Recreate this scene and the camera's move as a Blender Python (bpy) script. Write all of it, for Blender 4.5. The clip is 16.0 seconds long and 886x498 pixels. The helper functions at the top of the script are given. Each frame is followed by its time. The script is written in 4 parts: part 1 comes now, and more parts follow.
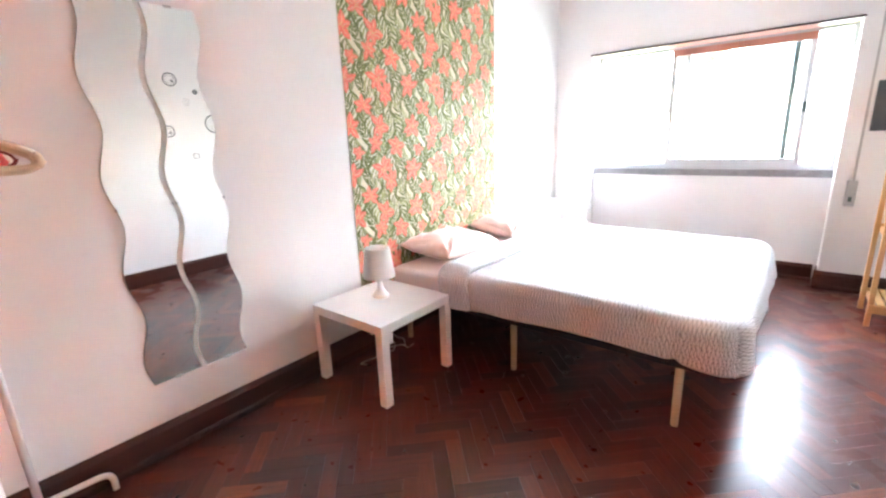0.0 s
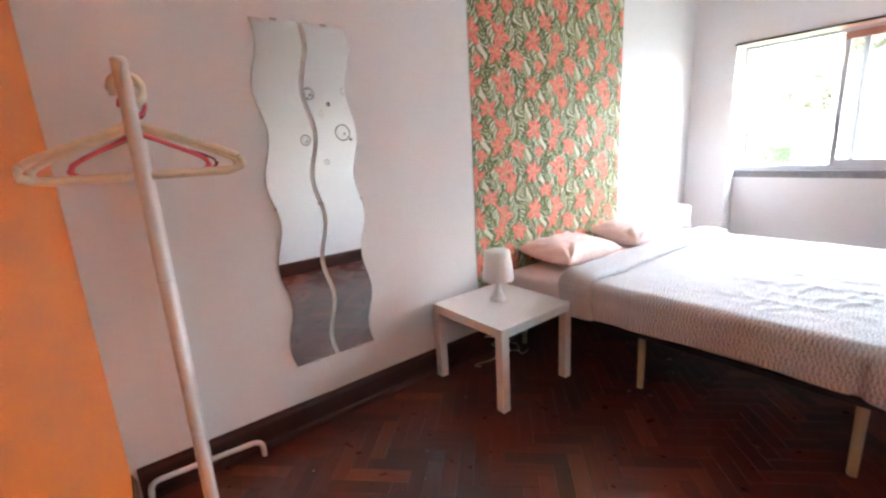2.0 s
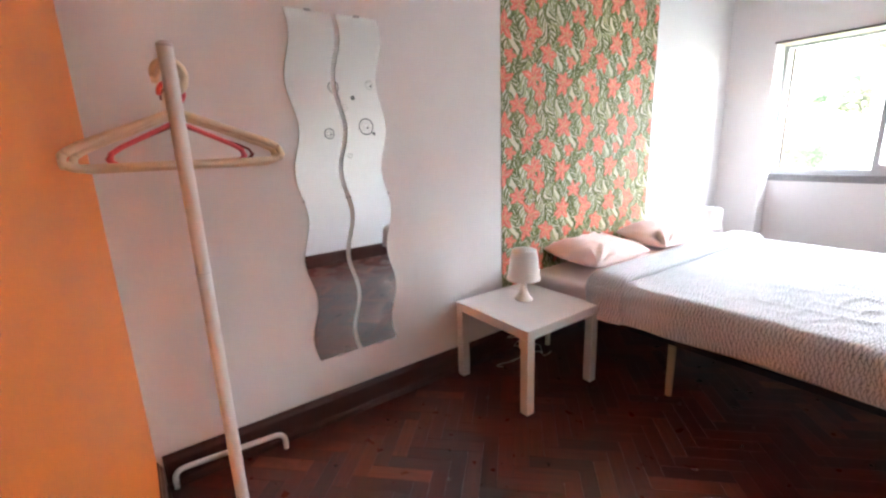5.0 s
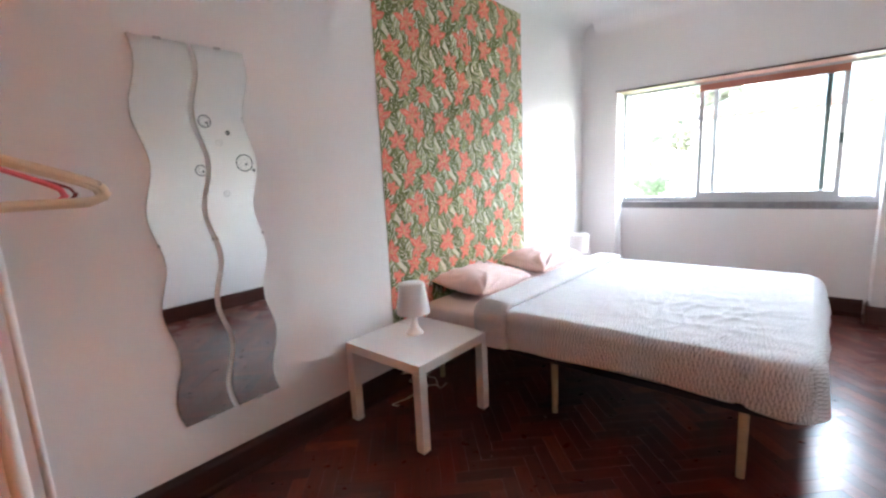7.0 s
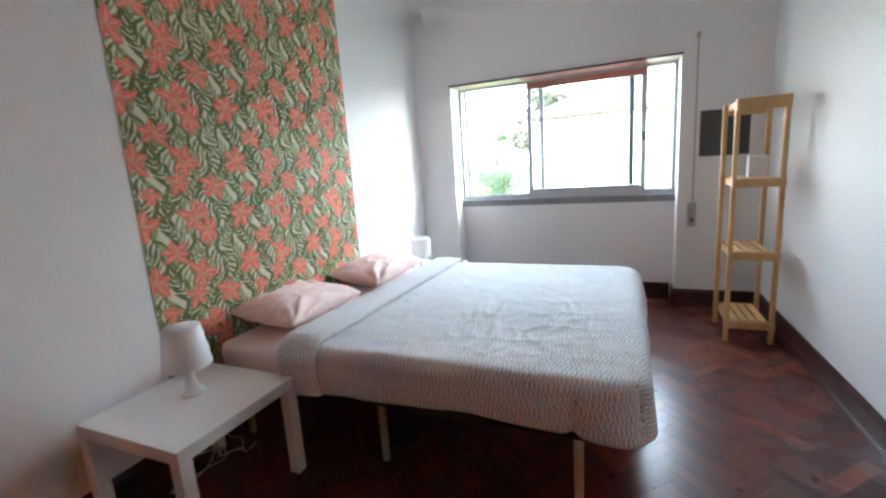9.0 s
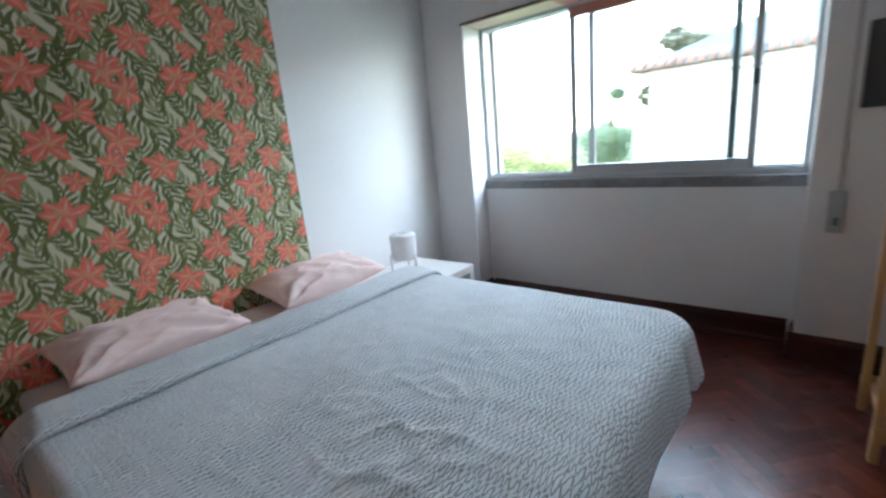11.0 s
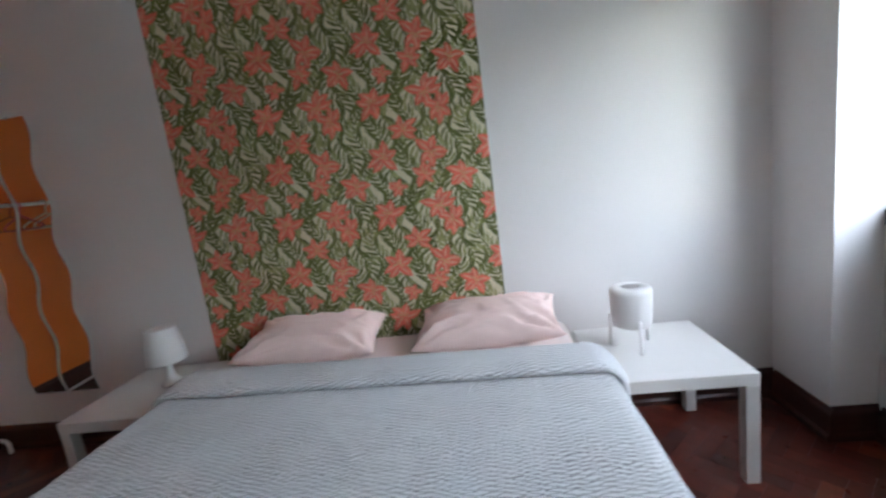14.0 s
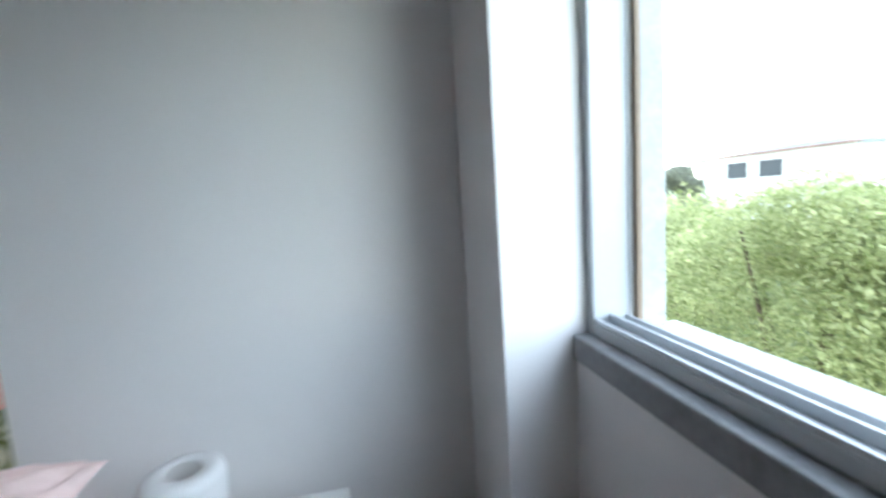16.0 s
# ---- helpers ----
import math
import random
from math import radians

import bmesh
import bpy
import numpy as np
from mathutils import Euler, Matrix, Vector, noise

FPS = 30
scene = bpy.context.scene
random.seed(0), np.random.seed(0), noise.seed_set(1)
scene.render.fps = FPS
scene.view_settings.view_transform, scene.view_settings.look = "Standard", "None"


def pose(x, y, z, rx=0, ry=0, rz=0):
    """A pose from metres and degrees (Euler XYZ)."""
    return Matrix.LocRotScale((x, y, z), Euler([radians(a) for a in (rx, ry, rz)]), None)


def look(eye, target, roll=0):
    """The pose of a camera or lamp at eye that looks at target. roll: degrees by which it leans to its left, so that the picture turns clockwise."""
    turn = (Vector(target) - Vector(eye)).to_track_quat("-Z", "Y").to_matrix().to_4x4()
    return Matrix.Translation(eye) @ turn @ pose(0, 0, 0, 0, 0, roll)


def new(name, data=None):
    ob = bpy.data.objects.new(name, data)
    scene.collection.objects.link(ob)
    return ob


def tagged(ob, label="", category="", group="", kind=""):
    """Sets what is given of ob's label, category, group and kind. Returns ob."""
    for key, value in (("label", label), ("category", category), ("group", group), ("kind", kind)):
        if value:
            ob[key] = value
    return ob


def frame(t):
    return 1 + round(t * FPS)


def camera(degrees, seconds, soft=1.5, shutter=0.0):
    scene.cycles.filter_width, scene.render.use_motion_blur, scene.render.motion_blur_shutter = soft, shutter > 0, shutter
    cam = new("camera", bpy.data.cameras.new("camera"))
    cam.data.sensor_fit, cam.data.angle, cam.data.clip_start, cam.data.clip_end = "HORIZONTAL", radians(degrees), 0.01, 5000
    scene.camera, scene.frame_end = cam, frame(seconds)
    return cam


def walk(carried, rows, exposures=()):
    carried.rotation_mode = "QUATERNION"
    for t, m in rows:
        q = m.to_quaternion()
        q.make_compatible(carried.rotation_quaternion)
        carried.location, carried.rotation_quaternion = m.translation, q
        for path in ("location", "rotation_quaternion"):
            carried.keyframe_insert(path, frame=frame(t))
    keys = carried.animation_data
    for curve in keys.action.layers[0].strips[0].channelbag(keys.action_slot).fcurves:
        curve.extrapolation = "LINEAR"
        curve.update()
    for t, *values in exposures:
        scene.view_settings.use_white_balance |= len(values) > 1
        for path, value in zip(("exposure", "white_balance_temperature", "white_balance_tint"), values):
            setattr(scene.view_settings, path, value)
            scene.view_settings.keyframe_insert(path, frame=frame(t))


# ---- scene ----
cam = camera(91.5, 16.0, soft=2.4, shutter=0.5)
EXPOSURES = [(0.0, 6.4, 6100, 13), (0.7, 6.15, 6100, 13), (1.5, 5.75, 6150, 14), (3.0, 5.6, 6200, 15), (5.5, 5.68, 6150, 14), (7.0, 5.38, 6000, 12), (8.5, 5.0, 5850, 7), (11.0, 3.92, 5550, 4), (12.0, 3.75, 5650, 5), (13.0, 3.78, 5900, 10), (13.5, 3.76, 5950, 10), (14.5, 3.55, 5850, 9), (15.0, 3.4, 5750, 6), (16.0, 3.12, 5650, 4)]
PATH = [
    (0, (2.041, -1.298, 1.324), (0.824, 0.209, 0.827), -2.3),
    (0.5, (2.01, -1.327, 1.321), (0.749, 0.151, 0.846), -2.3),
    (1, (1.978, -1.344, 1.313), (0.608, 0.042, 0.866), -3.0),
    (1.5, (1.958, -1.361, 1.306), (0.513, -0.057, 0.845), -3.1),
    (2, (1.951, -1.373, 1.314), (0.407, -0.185, 0.863), -3.4),
    (2.5, (1.938, -1.397, 1.31), (0.336, -0.285, 0.864), -3.4),
    (3, (1.913, -1.413, 1.321), (0.275, -0.355, 0.875), -2.7),
    (5.3, (1.881, -1.387, 1.309), (0.324, -0.224, 0.837), -2.0),
    (5.5, (1.867, -1.38, 1.305), (0.342, -0.175, 0.833), -2.2),
    (6, (1.878, -1.36, 1.312), (0.441, -0.029, 0.906), -2.4),
    (6.5, (1.896, -1.341, 1.307), (0.534, 0.075, 0.933), -2.6),
    (7, (1.915, -1.329, 1.31), (0.628, 0.166, 0.98), -2.9),
    (7.5, (1.918, -1.31, 1.311), (0.777, 0.293, 0.949), -3.1),
    (8, (1.928, -1.225, 1.304), (0.949, 0.476, 0.923), -3.5),
    (8.5, (1.918, -1.042, 1.327), (1.069, 0.729, 0.953), -3.2),
    (8.7, (1.901, -0.951, 1.316), (1.142, 0.861, 0.946), -3.5),
    (10.8, (2.224, 0.407, 1.266), (1.071, 1.986, 0.845), -7.0),
    (11, (2.264, 0.556, 1.274), (1.019, 2.046, 0.797), -5.4),
    (11.5, (2.28, 0.729, 1.239), (0.713, 1.877, 0.764), -6.8),
    (12, (2.327, 0.941, 1.267), (0.493, 1.562, 0.763), -5.8),
    (12.5, (2.299, 1.157, 1.273), (0.385, 1.534, 0.831), -5.1),
    (13, (2.255, 1.402, 1.31), (0.286, 1.52, 0.979), -6.5),
    (13.5, (2.22, 1.669, 1.313), (0.258, 1.479, 0.976), -5.8),
    (14, (2.132, 1.959, 1.295), (0.174, 1.736, 0.955), -7.6),
    (14.5, (2.004, 2.262, 1.277), (0.031, 2.175, 0.963), -5.8),
    (15, (1.826, 2.553, 1.272), (-0.138, 2.439, 0.912), -5.3),
    (15.5, (1.61, 2.76, 1.275), (-0.347, 2.684, 0.87), -5.6),
    (15.7, (1.488, 2.828, 1.279), (-0.485, 2.908, 0.956), -4.6),
    (15.8, (1.41, 2.87, 1.28), (-0.565, 3.067, 1.032), -3.0),
    (16, (1.29, 2.963, 1.29), (-0.663, 3.326, 1.058), -3.7),
]
walk(cam, [(t, look(eye, target, roll)) for t, eye, target, roll in PATH], EXPOSURES)

# ---- world and light ----
world = bpy.data.worlds.new("sky")
scene.world = world
world.use_nodes = True
wn, wl = world.node_tree.nodes, world.node_tree.links
sky = wn.new("ShaderNodeTexSky")
sky.sky_type = "NISHITA"
sky.sun_disc = False
sky.sun_elevation, sky.sun_rotation = radians(38), radians(36)
sky.air_density, sky.dust_density, sky.ozone_density = 1.6, 0.15, 1.0
haze = wn.new("ShaderNodeHueSaturation")
haze.inputs["Saturation"].default_value = 0.38
wl.new(sky.outputs["Color"], haze.inputs["Color"])
wl.new(haze.outputs["Color"], wn["Background"].inputs["Color"])
wn["Background"].inputs["Strength"].default_value = 0.15
sun = new("sun", bpy.data.lights.new("sun", "SUN"))
sun.data.energy, sun.data.angle, sun.data.color = 0.05, radians(24), (1.0, 0.97, 0.93)
sun.matrix_world = look((8.8, 12.1, 11.7), (0, 0, 0))


# ---- materials ----
def nodes_of(name, rough=0.6, metal=0.0):
    m = bpy.data.materials.new(name)
    m.use_nodes = True
    n, l = m.node_tree.nodes, m.node_tree.links
    b = n["Principled BSDF"]
    b.inputs["Roughness"].default_value, b.inputs["Metallic"].default_value = rough, metal
    return m, n, l, b


def ramp(n, stops):
    r = n.new("ShaderNodeValToRGB")
    while len(r.color_ramp.elements) < len(stops):
        r.color_ramp.elements.new(0.5)
    for e, (p, c) in zip(r.color_ramp.elements, stops):
        e.position, e.color = p, (*c, 1)
    return r


def shade(c, k):
    return tuple(min(1, v * k) for v in c)


def surface(name, colour, rough=0.6, metal=0.0, big=2.0, small=60.0, vary=0.08, bump=0.1, depth=0.002, stretch=(1, 1, 1), rough_vary=0.1, per_object=0.0):
    """A surface with two scales of variation in its colour, a fine relief and an uneven gloss."""
    m, n, l, b = nodes_of(name, rough, metal)
    tc, mp = n.new("ShaderNodeTexCoord"), n.new("ShaderNodeMapping")
    mp.inputs["Scale"].default_value = stretch
    l.new(tc.outputs["Object"], mp.inputs["Vector"])
    a, f = n.new("ShaderNodeTexNoise"), n.new("ShaderNodeTexNoise")
    a.inputs["Scale"].default_value, f.inputs["Scale"].default_value = big, small
    a.inputs["Detail"].default_value, f.inputs["Detail"].default_value = 4, 6
    l.new(mp.outputs["Vector"], a.inputs["Vector"]), l.new(mp.outputs["Vector"], f.inputs["Vector"])
    mix = n.new("ShaderNodeMix")
    l.new(a.outputs["Fac"], mix.inputs["A"]), l.new(f.outputs["Fac"], mix.inputs["B"])
    mix.inputs["Factor"].default_value = 0.4
    r = ramp(n, [(0.3, shade(colour, 1 - vary)), (0.7, shade(colour, 1 + vary))])
    l.new(mix.outputs["Result"], r.inputs["Fac"])
    out = r.outputs["Color"]
    if per_object:
        info, hs, mr = n.new("ShaderNodeObjectInfo"), n.new("ShaderNodeHueSaturation"), n.new("ShaderNodeMapRange")
        mr.inputs["To Min"].default_value, mr.inputs["To Max"].default_value = 1 - per_object, 1 + per_object
        l.new(info.outputs["Random"], mr.inputs["Value"]), l.new(mr.outputs["Result"], hs.inputs["Value"])
        l.new(out, hs.inputs["Color"])
        out = hs.outputs["Color"]
    l.new(out, b.inputs["Base Color"])
    rr = n.new("ShaderNodeMapRange")
    rr.inputs["To Min"].default_value, rr.inputs["To Max"].default_value = max(0.02, rough - rough_vary), min(1, rough + rough_vary)
    l.new(a.outputs["Fac"], rr.inputs["Value"]), l.new(rr.outputs["Result"], b.inputs["Roughness"])
    bp = n.new("ShaderNodeBump")
    bp.inputs["Strength"].default_value, bp.inputs["Distance"].default_value = bump, depth
    l.new(f.outputs["Fac"], bp.inputs["Height"]), l.new(bp.outputs["Normal"], b.inputs["Normal"])
    return m


def parquet(name, source):
    """Dark red-brown varnished hardwood with a grain along each block; source: which random value sets the blocks apart."""
    m, n, l, b = nodes_of(name, 0.25)
    b.inputs["Coat Weight"].default_value, b.inputs["Coat Roughness"].default_value = 0.4, 0.26
    info = n.new("ShaderNodeObjectInfo") if source == "object" else n.new("ShaderNodeNewGeometry")
    rnd = info.outputs["Random"] if source == "object" else info.outputs["Random Per Island"]
    tc = n.new("ShaderNodeTexCoord")
    grain, stain, fine = n.new("ShaderNodeTexNoise"), n.new("ShaderNodeTexNoise"), n.new("ShaderNodeTexNoise")
    mp = n.new("ShaderNodeMapping")
    mp.inputs["Scale"].default_value = (6, 70, 20) if source == "object" else (25, 25, 20)
    l.new(tc.outputs["Object"], mp.inputs["Vector"]), l.new(mp.outputs["Vector"], grain.inputs["Vector"])
    off = n.new("ShaderNodeMath")
    off.operation = "MULTIPLY"
    off.inputs[1].default_value = 40
    l.new(rnd, off.inputs[0])
    grain.noise_dimensions = "4D"
    l.new(off.outputs["Value"], grain.inputs["W"])
    grain.inputs["Scale"].default_value, grain.inputs["Detail"].default_value = 1.0, 5
    geo = n.new("ShaderNodeNewGeometry")
    stain.inputs["Scale"].default_value, stain.inputs["Detail"].default_value = 14, 3
    fine.inputs["Scale"].default_value = 90
    l.new(geo.outputs["Position"], stain.inputs["Vector"]), l.new(geo.outputs["Position"], fine.inputs["Vector"])
    tone = ramp(n, [(0.0, (0.058, 0.010, 0.006)), (0.5, (0.112, 0.019, 0.010)), (0.9, (0.140, 0.026, 0.013)), (1.0, (0.23, 0.060, 0.027))])
    l.new(rnd, tone.inputs["Fac"])
    gr = ramp(n, [(0.25, (0.70, 0.66, 0.66)), (0.7, (1.18, 1.15, 1.12))])
    l.new(grain.outputs["Fac"], gr.inputs["Fac"])
    mul = n.new("ShaderNodeMix")
    mul.data_type, mul.blend_type = "RGBA", "MULTIPLY"
    mul.inputs["Factor"].default_value = 1
    l.new(tone.outputs["Color"], mul.inputs["A"]), l.new(gr.outputs["Color"], mul.inputs["B"])
    l.new(mul.outputs["Result"], b.inputs["Base Color"])
    rr = n.new("ShaderNodeMapRange")
    rr.inputs["From Min"].default_value, rr.inputs["From Max"].default_value = 0.3, 0.7
    rr.inputs["To Min"].default_value, rr.inputs["To Max"].default_value = 0.27, 0.33
    l.new(stain.outputs["Fac"], rr.inputs["Value"])
    # dull patches where the varnish has worn off along the trodden strip by the east wall
    worn, edge_, strip, sep = n.new("ShaderNodeTexNoise"), n.new("ShaderNodeMapRange"), n.new("ShaderNodeMapRange"), n.new("ShaderNodeSeparateXYZ")
    worn.inputs["Scale"].default_value, worn.inputs["Detail"].default_value, worn.inputs["Distortion"].default_value = 4.2, 5, 0.8
    edge_.inputs["From Min"].default_value, edge_.inputs["From Max"].default_value = 0.49, 0.54
    strip.inputs["From Min"].default_value, strip.inputs["From Max"].default_value = 2.05, 2.45
    l.new(geo.outputs["Position"], worn.inputs["Vector"]), l.new(worn.outputs["Fac"], edge_.inputs["Value"])
    l.new(geo.outputs["Position"], sep.inputs["Vector"]), l.new(sep.outputs["X"], strip.inputs["Value"])
    both, dull = n.new("ShaderNodeMath"), n.new("ShaderNodeMath")
    both.operation, dull.operation = "MULTIPLY", "MULTIPLY_ADD"
    dull.inputs[1].default_value = 0.34
    l.new(edge_.outputs["Result"], both.inputs[0]), l.new(strip.outputs["Result"], both.inputs[1])
    l.new(both.outputs["Value"], dull.inputs[0]), l.new(rr.outputs["Result"], dull.inputs[2])
    l.new(dull.outputs["Value"], b.inputs["Roughness"])
    bp = n.new("ShaderNodeBump")
    bp.inputs["Strength"].default_value, bp.inputs["Distance"].default_value = 0.12, 0.002
    l.new(grain.outputs["Fac"], bp.inputs["Height"]), l.new(bp.outputs["Normal"], b.inputs["Normal"])
    return m


def woven(name, line, ground):
    """Bedcover cloth: columns of dark stitched serpentine lines on a pale grey ground."""
    m, n, l, b = nodes_of(name, 0.85)
    b.inputs["Sheen Weight"].default_value = 0.2

    def calc(op, a, c=None, d=None):
        q = n.new("ShaderNodeMath")
        q.operation = op
        for k, v in enumerate((a, c, d)):
            if v is None:
                continue
            if isinstance(v, (int, float)):
                q.inputs[k].default_value = v
            else:
                l.new(v, q.inputs[k])
        return q.outputs["Value"]

    uv, warp, sep = n.new("ShaderNodeUVMap"), n.new("ShaderNodeTexNoise"), n.new("ShaderNodeSeparateXYZ")
    warp.inputs["Scale"].default_value, warp.inputs["Detail"].default_value = 20, 2
    l.new(uv.outputs["UV"], warp.inputs["Vector"])
    wob = calc("SUBTRACT", warp.outputs["Fac"], 0.5)
    l.new(uv.outputs["UV"], sep.inputs["Vector"])
    PITCH, SWING, TURN = 0.038, 0.0140, 0.0165
    u = calc("MULTIPLY_ADD", wob, 0.036, sep.outputs["X"])
    v = calc("MULTIPLY_ADD", wob, 0.024, sep.outputs["Y"])
    cell = calc("DIVIDE", u, PITCH)
    across = calc("MULTIPLY", calc("SUBTRACT", calc("FRACT", cell), 0.5), PITCH)
    # each column starts at its own height and swings by its own amount
    own = n.new("ShaderNodeTexWhiteNoise")
    own.noise_dimensions = "1D"
    l.new(calc("FLOOR", cell), own.inputs["W"])
    phase = calc("MULTIPLY_ADD", v, 2 * math.pi / TURN, calc("MULTIPLY", own.outputs["Value"], 6.283))
    swing = calc("MULTIPLY_ADD", warp.outputs["Fac"], 0.008, SWING - 0.004)
    bow = calc("MINIMUM", calc("MAXIMUM", calc("MULTIPLY", calc("SINE", phase), 1.35), -1.0), 1.0)
    off = calc("SUBTRACT", across, calc("MULTIPLY", swing, bow))
    slope = calc("MULTIPLY", calc("MULTIPLY", swing, 1.35 * 2 * math.pi / TURN), calc("COSINE", phase))
    reach = calc("DIVIDE", calc("ABSOLUTE", off), calc("SQRT", calc("MULTIPLY_ADD", slope, slope, 1.0)))
    line_ = n.new("ShaderNodeMapRange")
    line_.interpolation_type = "SMOOTHSTEP"
    line_.inputs["From Min"].default_value, line_.inputs["From Max"].default_value = 0.0021, 0.0006
    l.new(reach, line_.inputs["Value"])
    wear = n.new("ShaderNodeTexNoise")
    wear.inputs["Scale"].default_value, wear.inputs["Detail"].default_value = 4.5, 5
    l.new(uv.outputs["UV"], wear.inputs["Vector"])
    wr = n.new("ShaderNodeMapRange")
    wr.inputs["From Min"].default_value, wr.inputs["From Max"].default_value = 0.30, 0.66
    wr.inputs["To Min"].default_value, wr.inputs["To Max"].default_value = 0.55, 1.0
    l.new(wear.outputs["Fac"], wr.inputs["Value"])
    fac = calc("MULTIPLY", line_.outputs["Result"], wr.outputs["Result"])
    mix = n.new("ShaderNodeMix")
    mix.data_type = "RGBA"
    mix.inputs["A"].default_value, mix.inputs["B"].default_value = (*ground, 1), (*line, 1)
    l.new(fac, mix.inputs["Factor"]), l.new(mix.outputs["Result"], b.inputs["Base Color"])
    bp = n.new("ShaderNodeBump")
    bp.invert = True
    bp.inputs["Strength"].default_value, bp.inputs["Distance"].default_value = 0.5, 0.003
    l.new(fac, bp.inputs["Height"]), l.new(bp.outputs["Normal"], b.inputs["Normal"])
    return m


def thin_plastic(name, colour):
    """Thin white lampshade plastic that lets some light through."""
    m = surface(name, colour, 0.42, big=8, small=120, vary=0.02, bump=0.04, depth=0.0005)
    n, l = m.node_tree.nodes, m.node_tree.links
    tr, mix = n.new("ShaderNodeBsdfTranslucent"), n.new("ShaderNodeMixShader")
    tr.inputs["Color"].default_value = (*colour, 1)
    mix.inputs["Fac"].default_value = 0.45
    l.new(n["Principled BSDF"].outputs["BSDF"], mix.inputs[1]), l.new(tr.outputs["BSDF"], mix.inputs[2])
    l.new(mix.outputs["Shader"], n["Material Output"].inputs["Surface"])
    return m


def glassy(name, tint=(1, 1, 1)):
    m, n, l, b = nodes_of(name, 0.0)
    b.inputs["Base Color"].default_value = (*tint, 1)
    b.inputs["Transmission Weight"].default_value, b.inputs["IOR"].default_value = 1.0, 1.45
    return m


def mirrored(name):
    m, n, l, b = nodes_of(name, 0.015, 1.0)
    b.inputs["Base Color"].default_value = (0.82, 0.84, 0.83, 1)
    return m


def leafy(name, dark, light):
    m, n, l, b = nodes_of(name, 0.6)
    geo, r = n.new("ShaderNodeNewGeometry"), ramp(n, [(0.0, dark), (1.0, light)])
    l.new(geo.outputs["Random Per Island"], r.inputs["Fac"]), l.new(r.outputs["Color"], b.inputs["Base Color"])
    # light shines through the thin leaves
    thru, mix = n.new("ShaderNodeBsdfTranslucent"), n.new("ShaderNodeMixShader")
    mix.inputs["Fac"].default_value = 0.5
    glow = n.new("ShaderNodeHueSaturation")
    glow.inputs["Value"].default_value, glow.inputs["Saturation"].default_value = 1.9, 0.95
    l.new(r.outputs["Color"], glow.inputs["Color"]), l.new(glow.outputs["Color"], thru.inputs["Color"])
    out = [k for k in n if k.bl_idname == "ShaderNodeOutputMaterial"][0]
    l.new(b.outputs["BSDF"], mix.inputs[1]), l.new(thru.outputs["BSDF"], mix.inputs[2]), l.new(mix.outputs["Shader"], out.inputs["Surface"])
    return m


WALL = surface("wall_paint", (0.82, 0.805, 0.795), 0.55, big=1.3, small=140, vary=0.025, bump=0.12, depth=0.0015)
CEIL = surface("ceiling_paint", (0.83, 0.82, 0.81), 0.7, big=1.0, small=120, vary=0.02, bump=0.1, depth=0.0015)
ORANGE = surface("orange_paint", (0.77, 0.18, 0.02), 0.5, big=1.2, small=130, vary=0.05, bump=0.12, depth=0.0015)
WOODDARK = surface("dark_varnished_wood", (0.052, 0.013, 0.008), 0.32, big=3, small=40, vary=0.3, bump=0.15, stretch=(1, 1, 6))
FLOORBASE = surface("dark_joint", (0.012, 0.005, 0.004), 0.7, vary=0.2)
PARQUET = parquet("parquet_block", "object")
PARQUET_REST = parquet("parquet_rest", "island")
LACQUER = surface("white_lacquer", (0.80, 0.79, 0.77), 0.32, big=5, small=90, vary=0.02, bump=0.04, depth=0.0006)
PLASTIC = surface("white_plastic", (0.88, 0.87, 0.86), 0.42, big=8, small=120, vary=0.02, bump=0.04, depth=0.0005)
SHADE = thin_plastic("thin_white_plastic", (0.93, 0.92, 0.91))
STEELWHITE = surface("white_powder_coated_steel", (0.87, 0.865, 0.86), 0.35, big=6, small=200, vary=0.02, bump=0.06, depth=0.0004)
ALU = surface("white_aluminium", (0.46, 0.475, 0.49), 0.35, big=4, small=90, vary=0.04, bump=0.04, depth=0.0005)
# darker copy of ALU: the backlit outer sash's shade is put into its colour
ALUSHADE = surface("shaded_white_aluminium", (0.29, 0.295, 0.30), 0.4, big=4, small=90, vary=0.06, bump=0.04, depth=0.0005)
ALUDARK = surface("dark_gasket", (0.065, 0.10, 0.095), 0.5, vary=0.1)
STONE = surface("grey_marble", (0.23, 0.23, 0.235), 0.45, big=9, small=50, vary=0.3, bump=0.15, depth=0.001)
STONEOUT = surface("pale_weathered_stone", (0.40, 0.41, 0.405), 0.8, big=6, small=60, vary=0.2, bump=0.4, depth=0.003)
PINE = surface("clear_pine", (0.62, 0.37, 0.16), 0.45, big=5, small=60, vary=0.18, bump=0.1, stretch=(9, 9, 0.8))
LEGWOOD = surface("pale_beech", (0.62, 0.48, 0.32), 0.45, big=6, small=60, vary=0.12, bump=0.08, stretch=(8, 8, 1))
SHEET = surface("pale_pink_cotton", (0.85, 0.74, 0.71), 0.85, big=4, small=160, vary=0.05, bump=0.25, depth=0.001)
PILLOW = surface("pink_cotton", (0.90, 0.69, 0.64), 0.8, big=5, small=220, vary=0.06, bump=0.25, depth=0.001)
DIVAN = surface("black_base_cloth", (0.03, 0.028, 0.03), 0.9, vary=0.2)
COVER = woven("grey_bedcover", (0.15, 0.155, 0.165), (0.76, 0.77, 0.785))
HANGER_CREAM = surface("cream_hanger_plastic", (0.86, 0.78, 0.62), 0.4, vary=0.06, bump=0.03)
